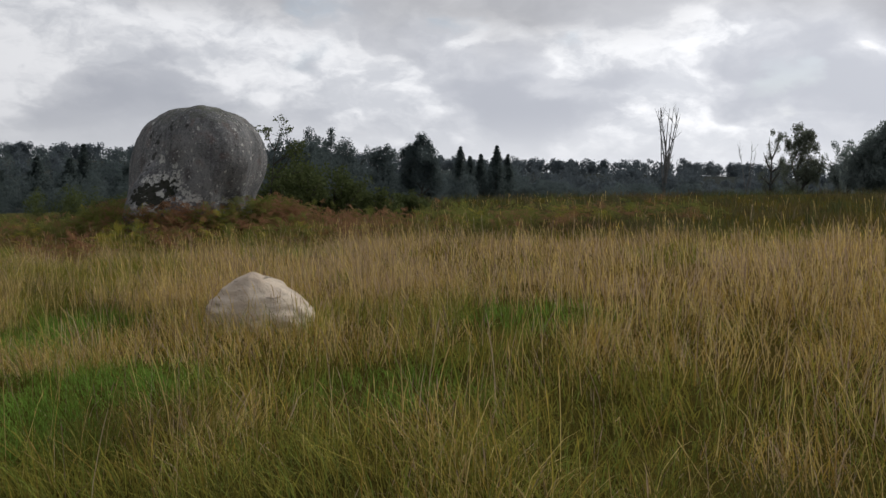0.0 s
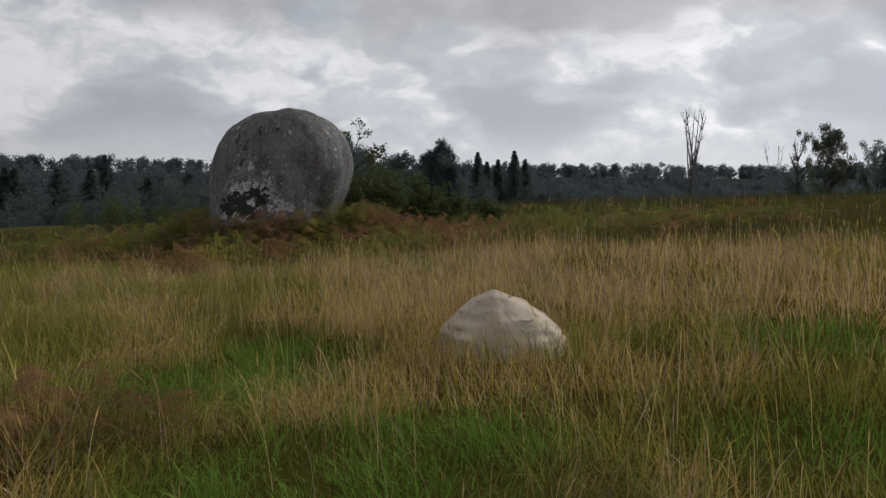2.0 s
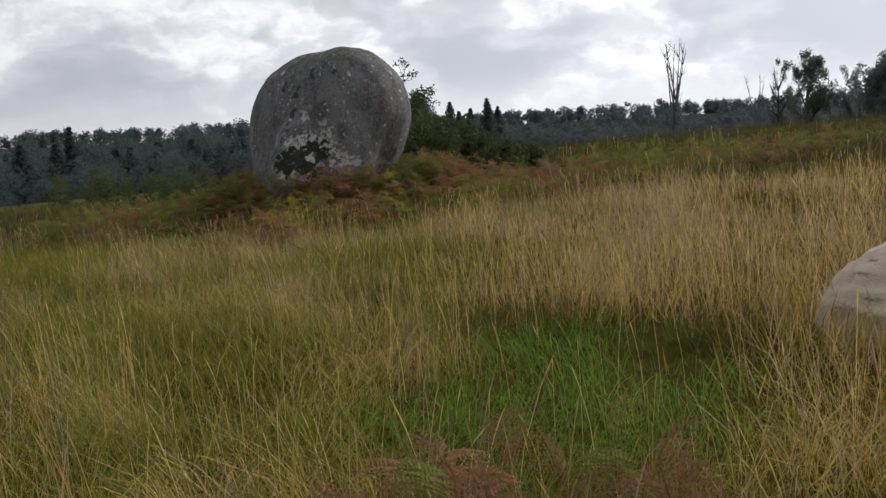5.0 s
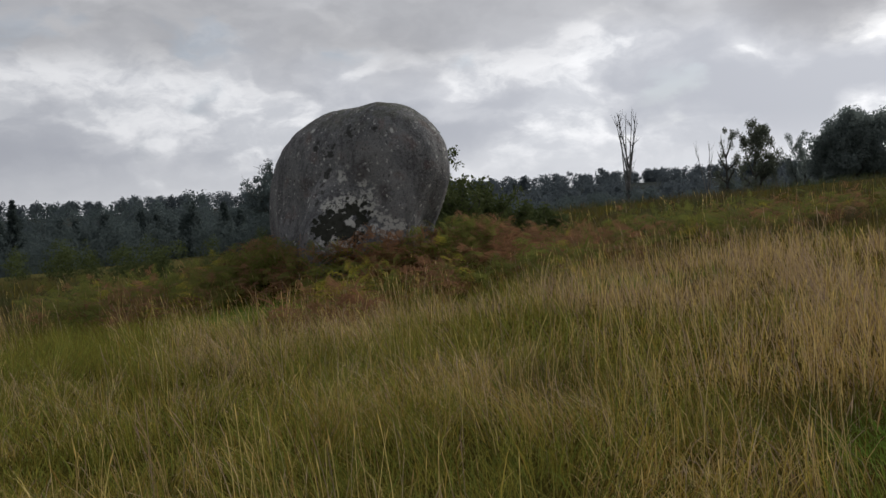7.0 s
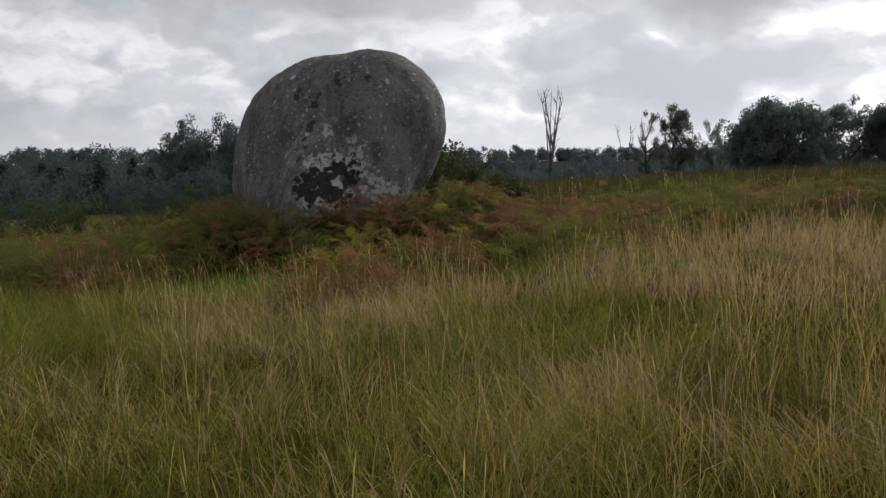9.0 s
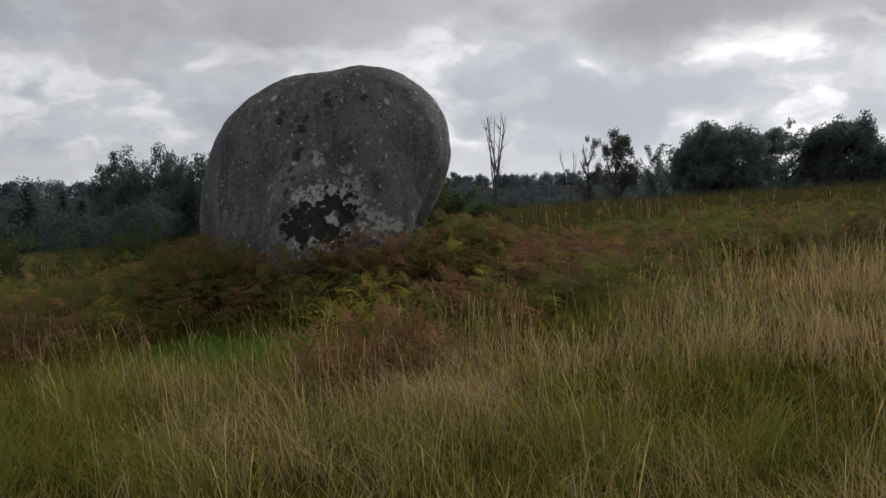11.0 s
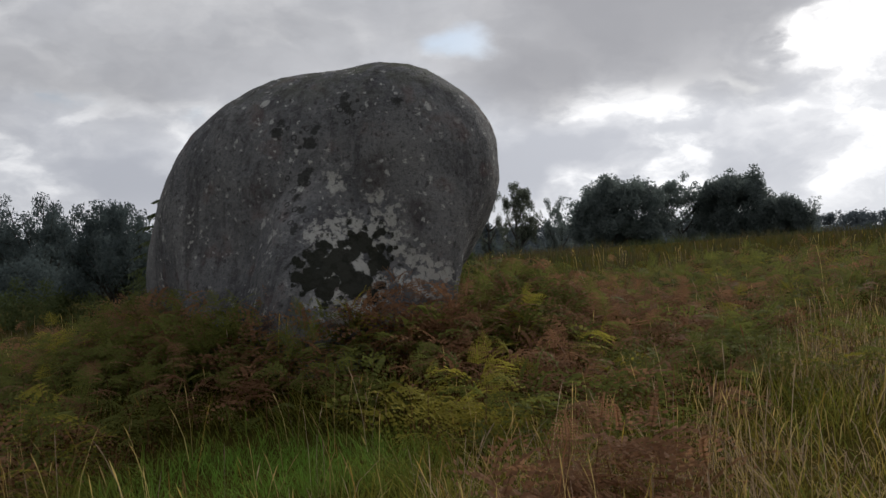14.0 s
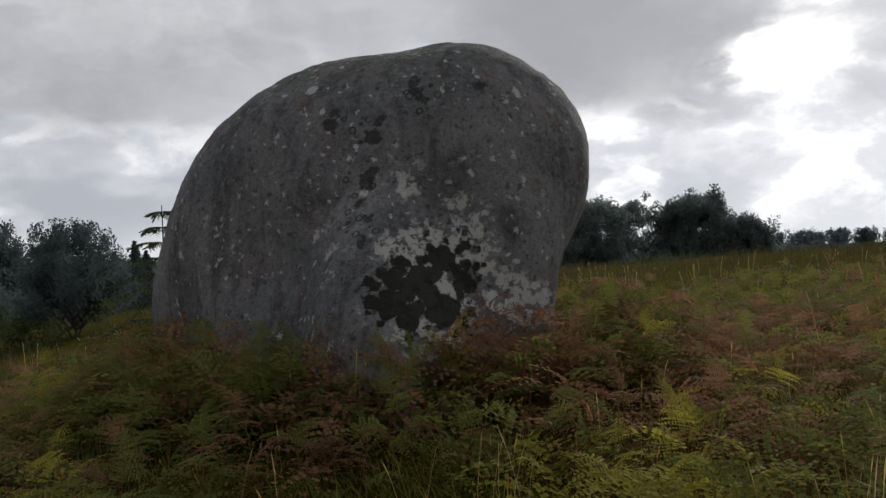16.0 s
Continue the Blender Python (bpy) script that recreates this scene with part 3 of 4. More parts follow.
# ---- trees ----
def leaves_at(shape, centres, spread, size, per, r, small=False):
    """Clumps of small leaves: per leaves round each centre."""
    c = np.repeat(np.asarray(centres, float), per, axis=0)
    spread = np.repeat(np.broadcast_to(spread, len(centres)), per)
    n = len(c)
    off = r.normal(size=(n, 3))
    off /= np.linalg.norm(off, axis=1)[:, None] + 1e-9
    c = c + off * (spread * r.random(n) ** 0.45)[:, None]
    a = r.normal(size=(n, 3))
    a /= np.linalg.norm(a, axis=1)[:, None]
    b = np.cross(a, r.normal(size=(n, 3)))
    b /= np.linalg.norm(b, axis=1)[:, None] + 1e-9
    s = size * (0.6 + 0.8 * r.random(n))[:, None]
    if small:
        shape.grids(np.stack([c - a * s, c + b * s * 0.9, c + a * s], 1), [(0, 1, 2)])
        return
    quad = np.stack([c - a * s, c + b * s * 0.55, c + a * s, c - b * s * 0.55], 1)
    shape.grids(quad, [(0, 1, 2), (0, 2, 3)])


def limb(shape, start, way, length, radius, r, bend=0.25, lift=0.1, n=7):
    """A crooked tapering limb; returns its points."""
    pts, d = [np.array(start, float)], np.array(way, float)
    d /= np.linalg.norm(d)
    for _ in range(n - 1):
        d = d + r.normal(size=3) * bend / n + np.array((0, 0, lift / n))
        d /= np.linalg.norm(d)
        pts.append(pts[-1] + d * length / (n - 1))
    shape.tube(pts, np.linspace(radius, radius * 0.22, n), 6 if radius > 0.05 else 4)
    return np.array(pts)


def broad_tree(base, height, width, seed, label, group="", leaf=None, density=1.0, bole=0.28, leafsize=0.22, clump=0.8, name="tree", stems=1, dome=0):
    """A spreading tree: trunk, limbs, branches and a crown of leaf clumps with gaps."""
    r = np.random.default_rng(seed)
    thing = new(name)
    thing.location = base
    wood, ends = Shape(), []
    for k in range(stems):
        lean = np.array((r.normal() * 0.12, r.normal() * 0.12, 1.0)) if stems == 1 else np.array((math.cos(k * 6.28 / stems) * 0.4, math.sin(k * 6.28 / stems) * 0.4, 1.0))
        trunk = limb(wood, (0, 0, -0.3), lean, height * (bole + 0.25), 0.030 * height / stems ** 0.5, r, 0.25)
        for j in range(9 if stems == 1 else 5):
            q = trunk[min(6, 3 + j % 4)]
            az = j * 2.4 + r.random()
            up = 0.35 + 1.1 * r.random()
            out = np.array((math.cos(az), math.sin(az), up))
            reach = width * 0.42 * (0.7 + 0.5 * r.random())
            boughs = limb(wood, q, out, min(reach * (1 + 0.4 * up), (height - q[2]) * 1.05), 0.011 * height, r, 0.5, 0.35)
            ends += [boughs[3], boughs[4], boughs[5], boughs[6]]
            for _ in range(4):
                twig = limb(wood, boughs[int(r.integers(2, 6))], out + r.normal(size=3) * 0.8, reach * 0.5, 0.0045 * height, r, 0.6, 0.25, 5)
                ends += [twig[2], twig[4]]
    crown = Shape()
    ends = np.array(ends)
    keep = r.random(len(ends)) < density
    leaves_at(crown, ends[keep], clump, leafsize, 70, r, True)
    if dome:
        # a close leafy dome built of lumps
        q = r.normal(size=(dome, 3))
        q /= np.linalg.norm(q, axis=1)[:, None]
        q[:, 2] = np.where(q[:, 2] < -0.45, -q[:, 2], q[:, 2])
        lump = 0.78 + 0.3 * np.array([noise.noise(Vector(v) * 2.2 + Vector((seed, 0, 0))) for v in q])
        q = q * (lump * (0.75 + 0.25 * r.random(dome)))[:, None] * (width * 0.5, width * 0.5, height * 0.42) + (0, 0, height * 0.56)
        leaves_at(crown, q, clump * 0.8, leafsize, 120, r, True)
    grow = height / float(np.percentile(np.concatenate(crown.v)[:, 2], 98.5))
    wide = width / 2 / np.percentile(np.hypot(crown.v[0][:, 0], crown.v[0][:, 1]), 95)
    for v in wood.v + crown.v:
        v *= (wide, wide, grow)
    part("trunk", wood.mesh("trunk", BARK, True), thing)
    part("crown", crown.mesh("crown", leaf or LEAF_OAK_HAZED), thing)
    return tagged(thing, label, "tree", group)


def conifer(base, height, width, seed, label, group="", leaf=None, per=9, name="conifer_tree", size=0.28, whorls=0, arms=6, sprays=4):
    """A spruce-like tree: a straight stem, whorls of drooping branches, needles on sprays."""
    r = np.random.default_rng(seed)
    thing = new(name)
    thing.location = base
    wood, green = Shape(), Shape()
    wood.tube([(0, 0, -0.3), (0.02, 0, height * 0.5), (0, 0.02, height)], [height * 0.016, height * 0.009, 0.008], 6)
    rows = []
    whorls = whorls or int(9 + height)
    for k in range(whorls):
        f = (k + 0.5) / whorls
        z = height * (0.08 + 0.9 * f)
        reach = width * 0.5 * (1 - f) ** 0.9 + 0.04
        for j in range(arms):
            az = j * 6.283 / arms + k * 0.7 + r.random() * 0.5
            long = reach * (0.35 + 0.85 * r.random())
            tip = np.array((math.cos(az) * long, math.sin(az) * long, z - 0.10 * long))
            wood.tube([(0, 0, z), tip * 0.55 + np.array((0, 0, z * 0.45)), tip], [0.012 * height * (1 - f) * 0.4 + 0.006, 0.008, 0.004], 3)
            rows += [np.array((0, 0, z)) * (1 - t) + tip * t for t in np.linspace(0.3, 1.0, sprays)]
    rows = np.array(rows)
    leaves_at(green, rows, width * (0.03 + 0.09 * (1 - rows[:, 2] / height)) * (4 / sprays) ** 0.5, size, per, r, True)
    part("trunk", wood.mesh("trunk", BARK), thing)
    part("crown", green.mesh("crown", leaf or NEEDLES_HAZED), thing)
    return tagged(thing, label, "tree", group)


def bare_tree(base, height, seed, label, forks=6, spread=0.16, name="dead_tree", thick=0.022, ivy=False):
    """A dead standing tree: a trunk that splits into steep bare limbs with short broken twigs."""
    r = np.random.default_rng(seed)
    thing = new(name)
    thing.location = base
    trunk = Shape()
    stem = limb(trunk, (0, 0, -0.3), (0.02, 0, 1), height * 0.55, height * thick, r, 0.08, 0.0)
    for j in range(forks):
        top = Shape()
        az = j * 6.283 / forks + r.random() * 0.6
        q = stem[3 + j % 4]
        way_up = np.array((math.cos(az) * spread, math.sin(az) * spread, 1.0))
        long = (height - q[2]) * (0.82 + 0.2 * r.random())
        bough = limb(top, q, way_up * (1, 1, 1), long, height * thick * 0.42, r, 0.14, 0.05)
        for _ in range(9):
            limb(top, bough[int(r.integers(1, 6))], way_up + r.normal(size=3) * (0.5, 0.5, 0.2), height * (0.06 + 0.08 * r.random()), height * 0.0022, r, 0.4, 0.3, 4)
        part("branch", top.mesh("branch", DEADWOOD, True), thing)
    part("trunk", trunk.mesh("trunk", DEADWOOD, True), thing)
    if ivy:
        leaf = Shape()
        leaves_at(leaf, np.array([stem[k] + r.normal(size=3) * 0.15 for k in (1, 2, 2, 3, 3, 4) for _ in range(4)]), 0.55, 0.16, 22, r)
        part("ivy", leaf.mesh("ivy", LEAF_WOOD_HAZED), thing, "dark ivy on the trunk")
    return tagged(thing, label, "tree")


def at(x, y, sink=0.0):
    return (x, y, land1(x, y) - sink)


bare_tree(at(30.7, 123.1), 18.6, 3, "tall dead tree with steep bare grey limbs beyond the meadow", 7, 0.16, "dead_tree", 0.015, True)
bare_tree(at(43.9, 127.2), 14.1, 5, "short bare dead snag among the trees beyond the meadow", 3, 0.22, "dead_snag", 0.013)
broad_tree(at(49.2, 132.0), 15.2, 5.0, 11, "thin pale half-bare birch at the edge of the wood", "birches", LEAF_BIRCH, 0.3, 0.35, 0.11, 0.6, "birch_tree", 1, 6)
broad_tree(at(51.3, 126.4), 15.4, 7.5, 12, "slender leafy birch at the edge of the wood", "birches", LEAF_BIRCH, 0.6, 0.3, 0.14, 0.8, "birch_tree", 1, 60)
broad_tree(at(56.5, 126.0), 13.2, 6.5, 13, "small dark thorn tree at the edge of the wood", "", LEAF_OAK_HAZED, 0.8, 0.25, 0.12, 0.8, "thorn_tree", 1, 30)
broad_tree(at(57.2, 110.0), 14.4, 13.5, 21, "large dense round oak past the brow of the meadow", "oaks", LEAF_OAK_HAZED, 1.0, 0.2, 0.18, 1.25, "oak_tree", 1, 300)
broad_tree(at(68.8, 112.0), 14.6, 9.5, 23, "broad oak with sky showing through its crown", "oaks", LEAF_OAK_HAZED, 0.8, 0.3, 0.14, 0.85, "oak_tree", 1, 70)
broad_tree(at(75.6, 108.6), 14.9, 11.5, 24, "large dark oak past the brow of the meadow", "oaks", LEAF_OAK_HAZED, 1.0, 0.22, 0.18, 1.2, "oak_tree", 1, 280)
broad_tree(at(81.5, 105.5), 11.6, 8.5, 25, "lower dark oak past the brow of the meadow", "oaks", LEAF_OAK_HAZED, 1.0, 0.22, 0.18, 1.2, "oak_tree", 1, 200)
broad_tree(at(-19.5, 160.0), 14.6, 12.0, 31, "wide many-stemmed tree with thin foliage in the wood", "", LEAF_WOOD_HAZED, 0.75, 0.3, 0.16, 0.9, "ash_tree", 3, 50)
broad_tree(at(-11.5, 164.0), 12.5, 7.0, 32, "round-headed tree with thin foliage in the wood", "", LEAF_WOOD_HAZED, 0.9, 0.3, 0.16, 0.9, "ash_tree", 1, 30)
broad_tree(at(-4.1, 146.0), 13.4, 8.5, 33, "dark bushy broadleaf tree standing over the wood", "", LEAF_WOOD_HAZED, 1.0, 0.2, 0.16, 1.1, "ash_tree", 1, 110)
broad_tree(at(-10.9, 70.0), 4.9 - land1(-10.9, 70.0), 6.6, 34, "open fan-shaped ash with thin foliage below the meadow", "", LEAF_WOOD_HAZED, 0.85, 0.15, 0.085, 0.42, "ash_tree", 4, 0)
broad_tree(at(-8.1, 49.2), 3.3 - land1(-8.1, 49.2), 3.8, 35, "small bushy ash behind the boulder", "", LEAF_WOOD_HAZED, 0.95, 0.05, 0.06, 0.42, "ash_tree", 4, 40)

SPRUCES = [(3.5, 185, 14.2, 8), (8.0, 190, 12.8, 8), (11.2, 186, 14.6, 8.5), (14.0, 192, 13.0, 8), (5.8, 194, 12.4, 8)]
pick = random.Random(5)
for k in range(24):
    f = k / 23
    SPRUCES.append((-88 + 66 * f + pick.uniform(-1, 1), 98 + 34 * f + pick.uniform(-3, 5), pick.uniform(7.6, 10.6), pick.uniform(5.0, 8.0)))
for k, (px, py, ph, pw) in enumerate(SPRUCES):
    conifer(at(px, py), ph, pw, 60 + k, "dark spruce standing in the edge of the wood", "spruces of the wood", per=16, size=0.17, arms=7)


def wood_of(name, line, count, depth, low, high, mat, seed, label, clump, size, per):
    """A far wood: a crowd of crowns along a line in the land."""
    r = np.random.default_rng(seed)
    line = np.array(line, float)
    t = r.random(count) * (len(line) - 1)
    i = np.minimum(t.astype(int), len(line) - 2)
    f = (t - i)[:, None]
    c = line[i] * (1 - f) + line[i + 1] * f + np.c_[r.normal(size=count) * 2, r.random(count) * depth]
    tall = low + (high - low) * r.random(count) ** 1.8
    z = land(c[:, 0], c[:, 1])
    heads = []
    for (x, y), g, h in zip(c, z, tall):
        m = int(14 + 1.4 * h)
        f = r.random(m)
        w = 0.44 * h * np.sin(np.pi * np.clip(0.12 + 0.85 * f, 0, 1)) ** 0.7 * (0.4 + 0.6 * r.random(m))
        a = r.random(m) * 6.283
        heads.append(np.c_[x + np.cos(a) * w, y + np.sin(a) * w, g + h * (0.04 + 0.94 * f)])
    shape = Shape()
    leaves_at(shape, np.concatenate(heads), clump, size, per, r, True)
    return tagged(new(name, shape.mesh(name, mat)), label, "wood", kind="stuff")


wood_of("dark_wood", [(-110, 92), (-70, 106), (-45, 116), (-30, 132), (-17, 158), (-6, 150), (6, 186), (16, 196)], 280, 24, 5.0, 10.8, LEAF_WOOD_HAZED, 71, "dark mixed wood below the meadow", 1.0, 0.22, 28)
wood_of("scrub", [(-40, 68), (-26, 62), (-16, 58), (-6, 57)], 85, 7, 1.6, 3.4, LEAF_WOOD_HAZED, 76, "dark scrub of willow and thorn below the meadow", 0.45, 0.085, 26)
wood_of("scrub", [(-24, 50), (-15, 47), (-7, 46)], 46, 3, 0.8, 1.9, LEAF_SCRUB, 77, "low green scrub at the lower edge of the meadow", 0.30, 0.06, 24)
wood_of("lower_wood", [(14, 190), (24, 150), (40, 135), (60, 125), (90, 110), (120, 80)], 230, 26, 5.0, 7.4, LEAF_WOOD_HAZED, 72, "dark scrubby wood past the brow of the meadow", 1.0, 0.21, 32)
wood_of("ridge_forest", [(-260, 300), (-150, 390), (0, 425), (120, 405), (230, 360), (330, 270), (400, 150)], 620, 60, 5.0, 7.5, LEAF_FAR_HAZED, 73, "hazy blue-green forest along the far ridge", 1.5, 0.5, 14)
wood_of("valley_forest", [(-200, 230), (-90, 250), (0, 270), (90, 260), (180, 220), (260, 130)], 360, 110, 5.0, 7.0, LEAF_FAR_HAZED, 74, "hazy forest in the valley before the ridge", 1.5, 0.5, 12)
wood_of("rear_wood", [(120, 80), (110, -30), (60, -95), (-30, -110), (-110, -50), (-130, 40), (-110, 92)], 150, 20, 6.0, 9.5, LEAF_WOOD_HAZED, 75, "dark wood closing the fields behind the meadow", 1.3, 0.7, 8)


# ---- scrub by the boulder ----
def shrub(base, height, width, seed, label, leaf=None, name="scrub_bush"):
    r = np.random.default_rng(seed)
    thing = new(name)
    thing.location = base
    green, ends = Shape(), []
    for j in range(12):
        wood = Shape()
        az, up = r.random() * 6.283, 0.5 + 1.4 * r.random()
        stem = limb(wood, (0.1 * math.cos(az), 0.1 * math.sin(az), -0.1), (math.cos(az) * width / height * 0.8, math.sin(az) * width / height * 0.8, up), height * (0.75 + 0.3 * r.random()), 0.025, r, 0.5, -0.1)
        ends += list(stem[2:])
        for _ in range(3):
            ends += list(limb(wood, stem[int(r.integers(2, 6))], r.normal(size=3) + (0, 0, 0.6), height * 0.35, 0.010, r, 0.6, 0.2, 5)[2:])
        part("stem", wood.mesh("stem", BARK), thing)
    leaves_at(green, np.array(ends), 0.24, 0.055, 28, r)
    part("foliage", green.mesh("foliage", leaf or LEAF_SCRUB), thing)
    return tagged(thing, label, "bush")


for k, (bx, by, bh, bw) in enumerate([(-5.4, 29.4, 2.35, 1.5), (-4.5, 28.3, 2.2, 1.2), (-3.7, 29.8, 1.9, 1.1), (-2.6, 31.2, 1.3, 1.4), (-1.0, 33.0, 1.0, 1.6)]):
    shrub(at(bx, by), bh, bw, 80 + k, "dense dark green scrub bush behind the boulder")


def thorn():
    """A small leaning hawthorn with open twiggy boughs."""
    r = np.random.default_rng(91)
    thing = new("hawthorn_tree")
    thing.location = at(-5.5, 27.5)
    wood, green, ends = Shape(), Shape(), []
    stem = limb(wood, (0, 0, -0.2), (0.1, 0.0, 1), 2.6, 0.05, r, 0.2)
    for j, (sx, sy, sz, long) in enumerate([(0.7, 0.1, 0.75, 1.5), (0.9, -0.1, 0.45, 1.1), (0.3, 0.2, 0.9, 1.0), (0.8, 0.2, 0.2, 0.9), (0.9, 0.0, 0.7, 0.8), (-0.4, 0.2, 0.8, 0.8)]):
        bough = limb(wood, stem[4 + j % 3], (sx, sy, sz), long, 0.022, r, 0.3, 0.1)
        ends += [bough[4], bough[6]]
        for _ in range(4):
            ends.append(limb(wood, bough[int(r.integers(2, 6))], np.array((sx, sy, sz)) + r.normal(size=3) * 0.5, 0.4, 0.008, r, 0.5, 0.2, 4)[3])
    leaves_at(green, np.array(ends), 0.15, 0.045, 17, r)
    part("trunk", wood.mesh("trunk", BARK), thing)
    part("crown", green.mesh("crown", LEAF_SCRUB), thing)
    return tagged(thing, "small leaning hawthorn with sparse leaves behind the boulder", "tree")


thorn()


def larch():
    """A young larch: thin stem, long level boughs, short sprays of needles hanging from each."""
    r = np.random.default_rng(95)
    thing = new("larch_sapling")
    thing.location = at(-8.22, 28.8)
    wood, green = Shape(), Shape()
    top = 2.62
    wood.tube([(0, 0, -0.2), (0.02, 0, 1.3), (0, 0.02, top)], [0.035, 0.02, 0.006], 6)
    for k in range(9):
        z = 0.75 + (top - 0.85) * k / 8
        reach = 1.0 - 0.75 * k / 8
        for j in range(6):
            az = j * 1.047 + k * 0.5 + r.normal() * 0.15
            long = reach * (0.75 + 0.4 * r.random())
            f = np.linspace(0, 1, 6)
            bough = np.c_[np.cos(az) * long * f, np.sin(az) * long * f, z + 0.16 * long * f - 0.30 * long * f ** 2.5]
            wood.tube(bough, np.linspace(0.010, 0.003, 6), 3)
            n = int(10 + 16 * long)
            g = np.linspace(0.15, 1.0, n)
            c = np.stack([np.interp(g, f, bough[:, a]) for a in range(3)], 1)
            side = np.where(np.arange(n) % 2 == 0, 1, -1)
            out = np.c_[-np.sin(az) * side * 0.7 + np.cos(az) * 0.5, np.cos(az) * side * 0.7 + np.sin(az) * 0.5, -0.55 + 0.2 * r.normal(size=n)]
            size = (0.09 + 0.07 * r.random(n) * (1.1 - g))[:, None]
            wide = np.array((math.cos(az), math.sin(az), 0.1)) * 0.016
            green.grids(np.stack([c - wide, c + wide, c + out * size + wide * 0.7, c + out * size - wide * 0.7], 1), [(0, 1, 2, 3)])
    part("trunk", wood.mesh("trunk", BARK), thing)
    part("crown", green.mesh("crown", NEEDLES_PALE), thing)
    return tagged(thing, "young larch with feathery hanging sprays behind the boulder", "tree")


larch()



# ---- bracken ----
def frond_shape(seed, long, droop, pairs=13, lobe=0.026, sides=3):
    """A bracken frond: an arching midrib with paired leaflets, each cut into small lobes."""
    r = np.random.default_rng(seed)
    shape = Shape()
    t = np.linspace(0, 1, 6)
    rib = np.c_[t * long * (0.95 - 0.12 * droop * t), 0 * t, long * (0.35 * t - droop * t * t)]
    shape.tube(rib, np.linspace(0.004, 0.001, 6), sides)
    for i in range(pairs):
        f = 0.08 + 0.88 * i / (pairs - 1)
        root = np.array([np.interp(f, t, rib[:, a]) for a in range(3)])
        reach = long * 0.46 * (1 - f) ** 0.75 * min(1.0, 0.75 + f) + 0.012
        for side in (-1, 1):
            along = np.array((0.42 + 0.12 * r.normal(), side * 1.0, -0.12 + 0.14 * r.normal()))
            along /= np.linalg.norm(along)
            across = np.array((1.0, -side * 0.3, 0.15 * r.normal()))
            lobes = max(2, int(reach / lobe))
            g = np.linspace(0.06, 0.95, lobes)
            sag = -0.25 * reach * g ** 2 * (0.4 + droop)
            c = root + along * (g * reach)[:, None] + np.c_[0 * g, 0 * g, sag]
            w = (0.085 * reach * (1 - g) ** 0.5 + 0.006)[:, None]
            half = along * (reach / lobes * 0.42)
            for way_out in (-1, 1):
                tri = np.stack([c - half, c + half, c + across * w * way_out + along * w * 0.35], 1)
                shape.grids(tri, [(0, 1, 2)])
    return shape


FRONDS = {}
for look_name, mat in (("green", BRACKEN_GREEN), ("gold", BRACKEN_GOLD), ("rust", BRACKEN_RUST)):
    FRONDS[look_name] = [frond_shape(300 + k, 0.42 + 0.08 * k, (0.3, 0.55, 0.85)[k]).mesh("frond", mat) for k in range(3)]


def bracken(kind, seed):
    """One plant: a wiry stem with tiers of fronds."""
    r = np.random.default_rng(seed)
    thing = new("bracken_fern")
    tall = 0.55 + 0.25 * r.random()
    stem = Shape()
    pts = limb(stem, (0, 0, -0.05), (r.normal() * 0.15, r.normal() * 0.15, 1), tall, 0.007, r, 0.15, 0.0)
    part("stem", stem.mesh("stem", STEM_BROWN), thing)
    az = r.random() * 6.283
    for k in range(6):
        fr = part("frond", FRONDS[kind][int(r.integers(0, 3))], thing)
        s = 1.0 - 0.10 * k
        fr.matrix_local = Matrix.Translation(pts[min(6, 1 + k)]) @ Euler((r.normal() * 0.3, 0.02 - 0.14 * k + r.normal() * 0.3, az + k * 2.5 + r.normal() * 0.3)).to_matrix().to_4x4() @ Matrix.Diagonal((s, s, s, 1))
    words = {"green": "green bracken fern with feathery arching fronds", "gold": "yellowing bracken fern with feathery arching fronds", "rust": "withered rust-brown bracken fern with curled fronds"}
    return tagged(thing, words[kind], "fern", "bracken by the boulder")


# where the bracken has turned: x, y, radius
TURNED_GOLD = [(-7.4, 19.6, 0.75), (-8.9, 20.2, 0.45), (-9.9, 21.4, 0.4), (-5.2, 20.4, 0.4)]
TURNED_RUST = [(-6.0, 20.3, 0.8), (-6.5, 22.0, 0.7), (-3.0, 23.2, 1.7), (-8.6, 18.2, 0.6), (-7.5, 17.3, 0.8), (-8.4, 21.3, 0.5), (-4.4, 21.3, 0.8)]


def bracken_kind(x, y, u):
    """Green, gold or rust, by place."""
    for kind, spots in (("gold", TURNED_GOLD), ("rust", TURNED_RUST)):
        if any(math.hypot(x - a, y - b) < q * (0.6 + 0.7 * u) for a, b, q in spots):
            return kind
    u += float(layers(np.array([x]), np.array([y]), 1.1, 51)[0])
    return "rust" if u > 1.22 else ("gold" if u > 1.17 else "green")


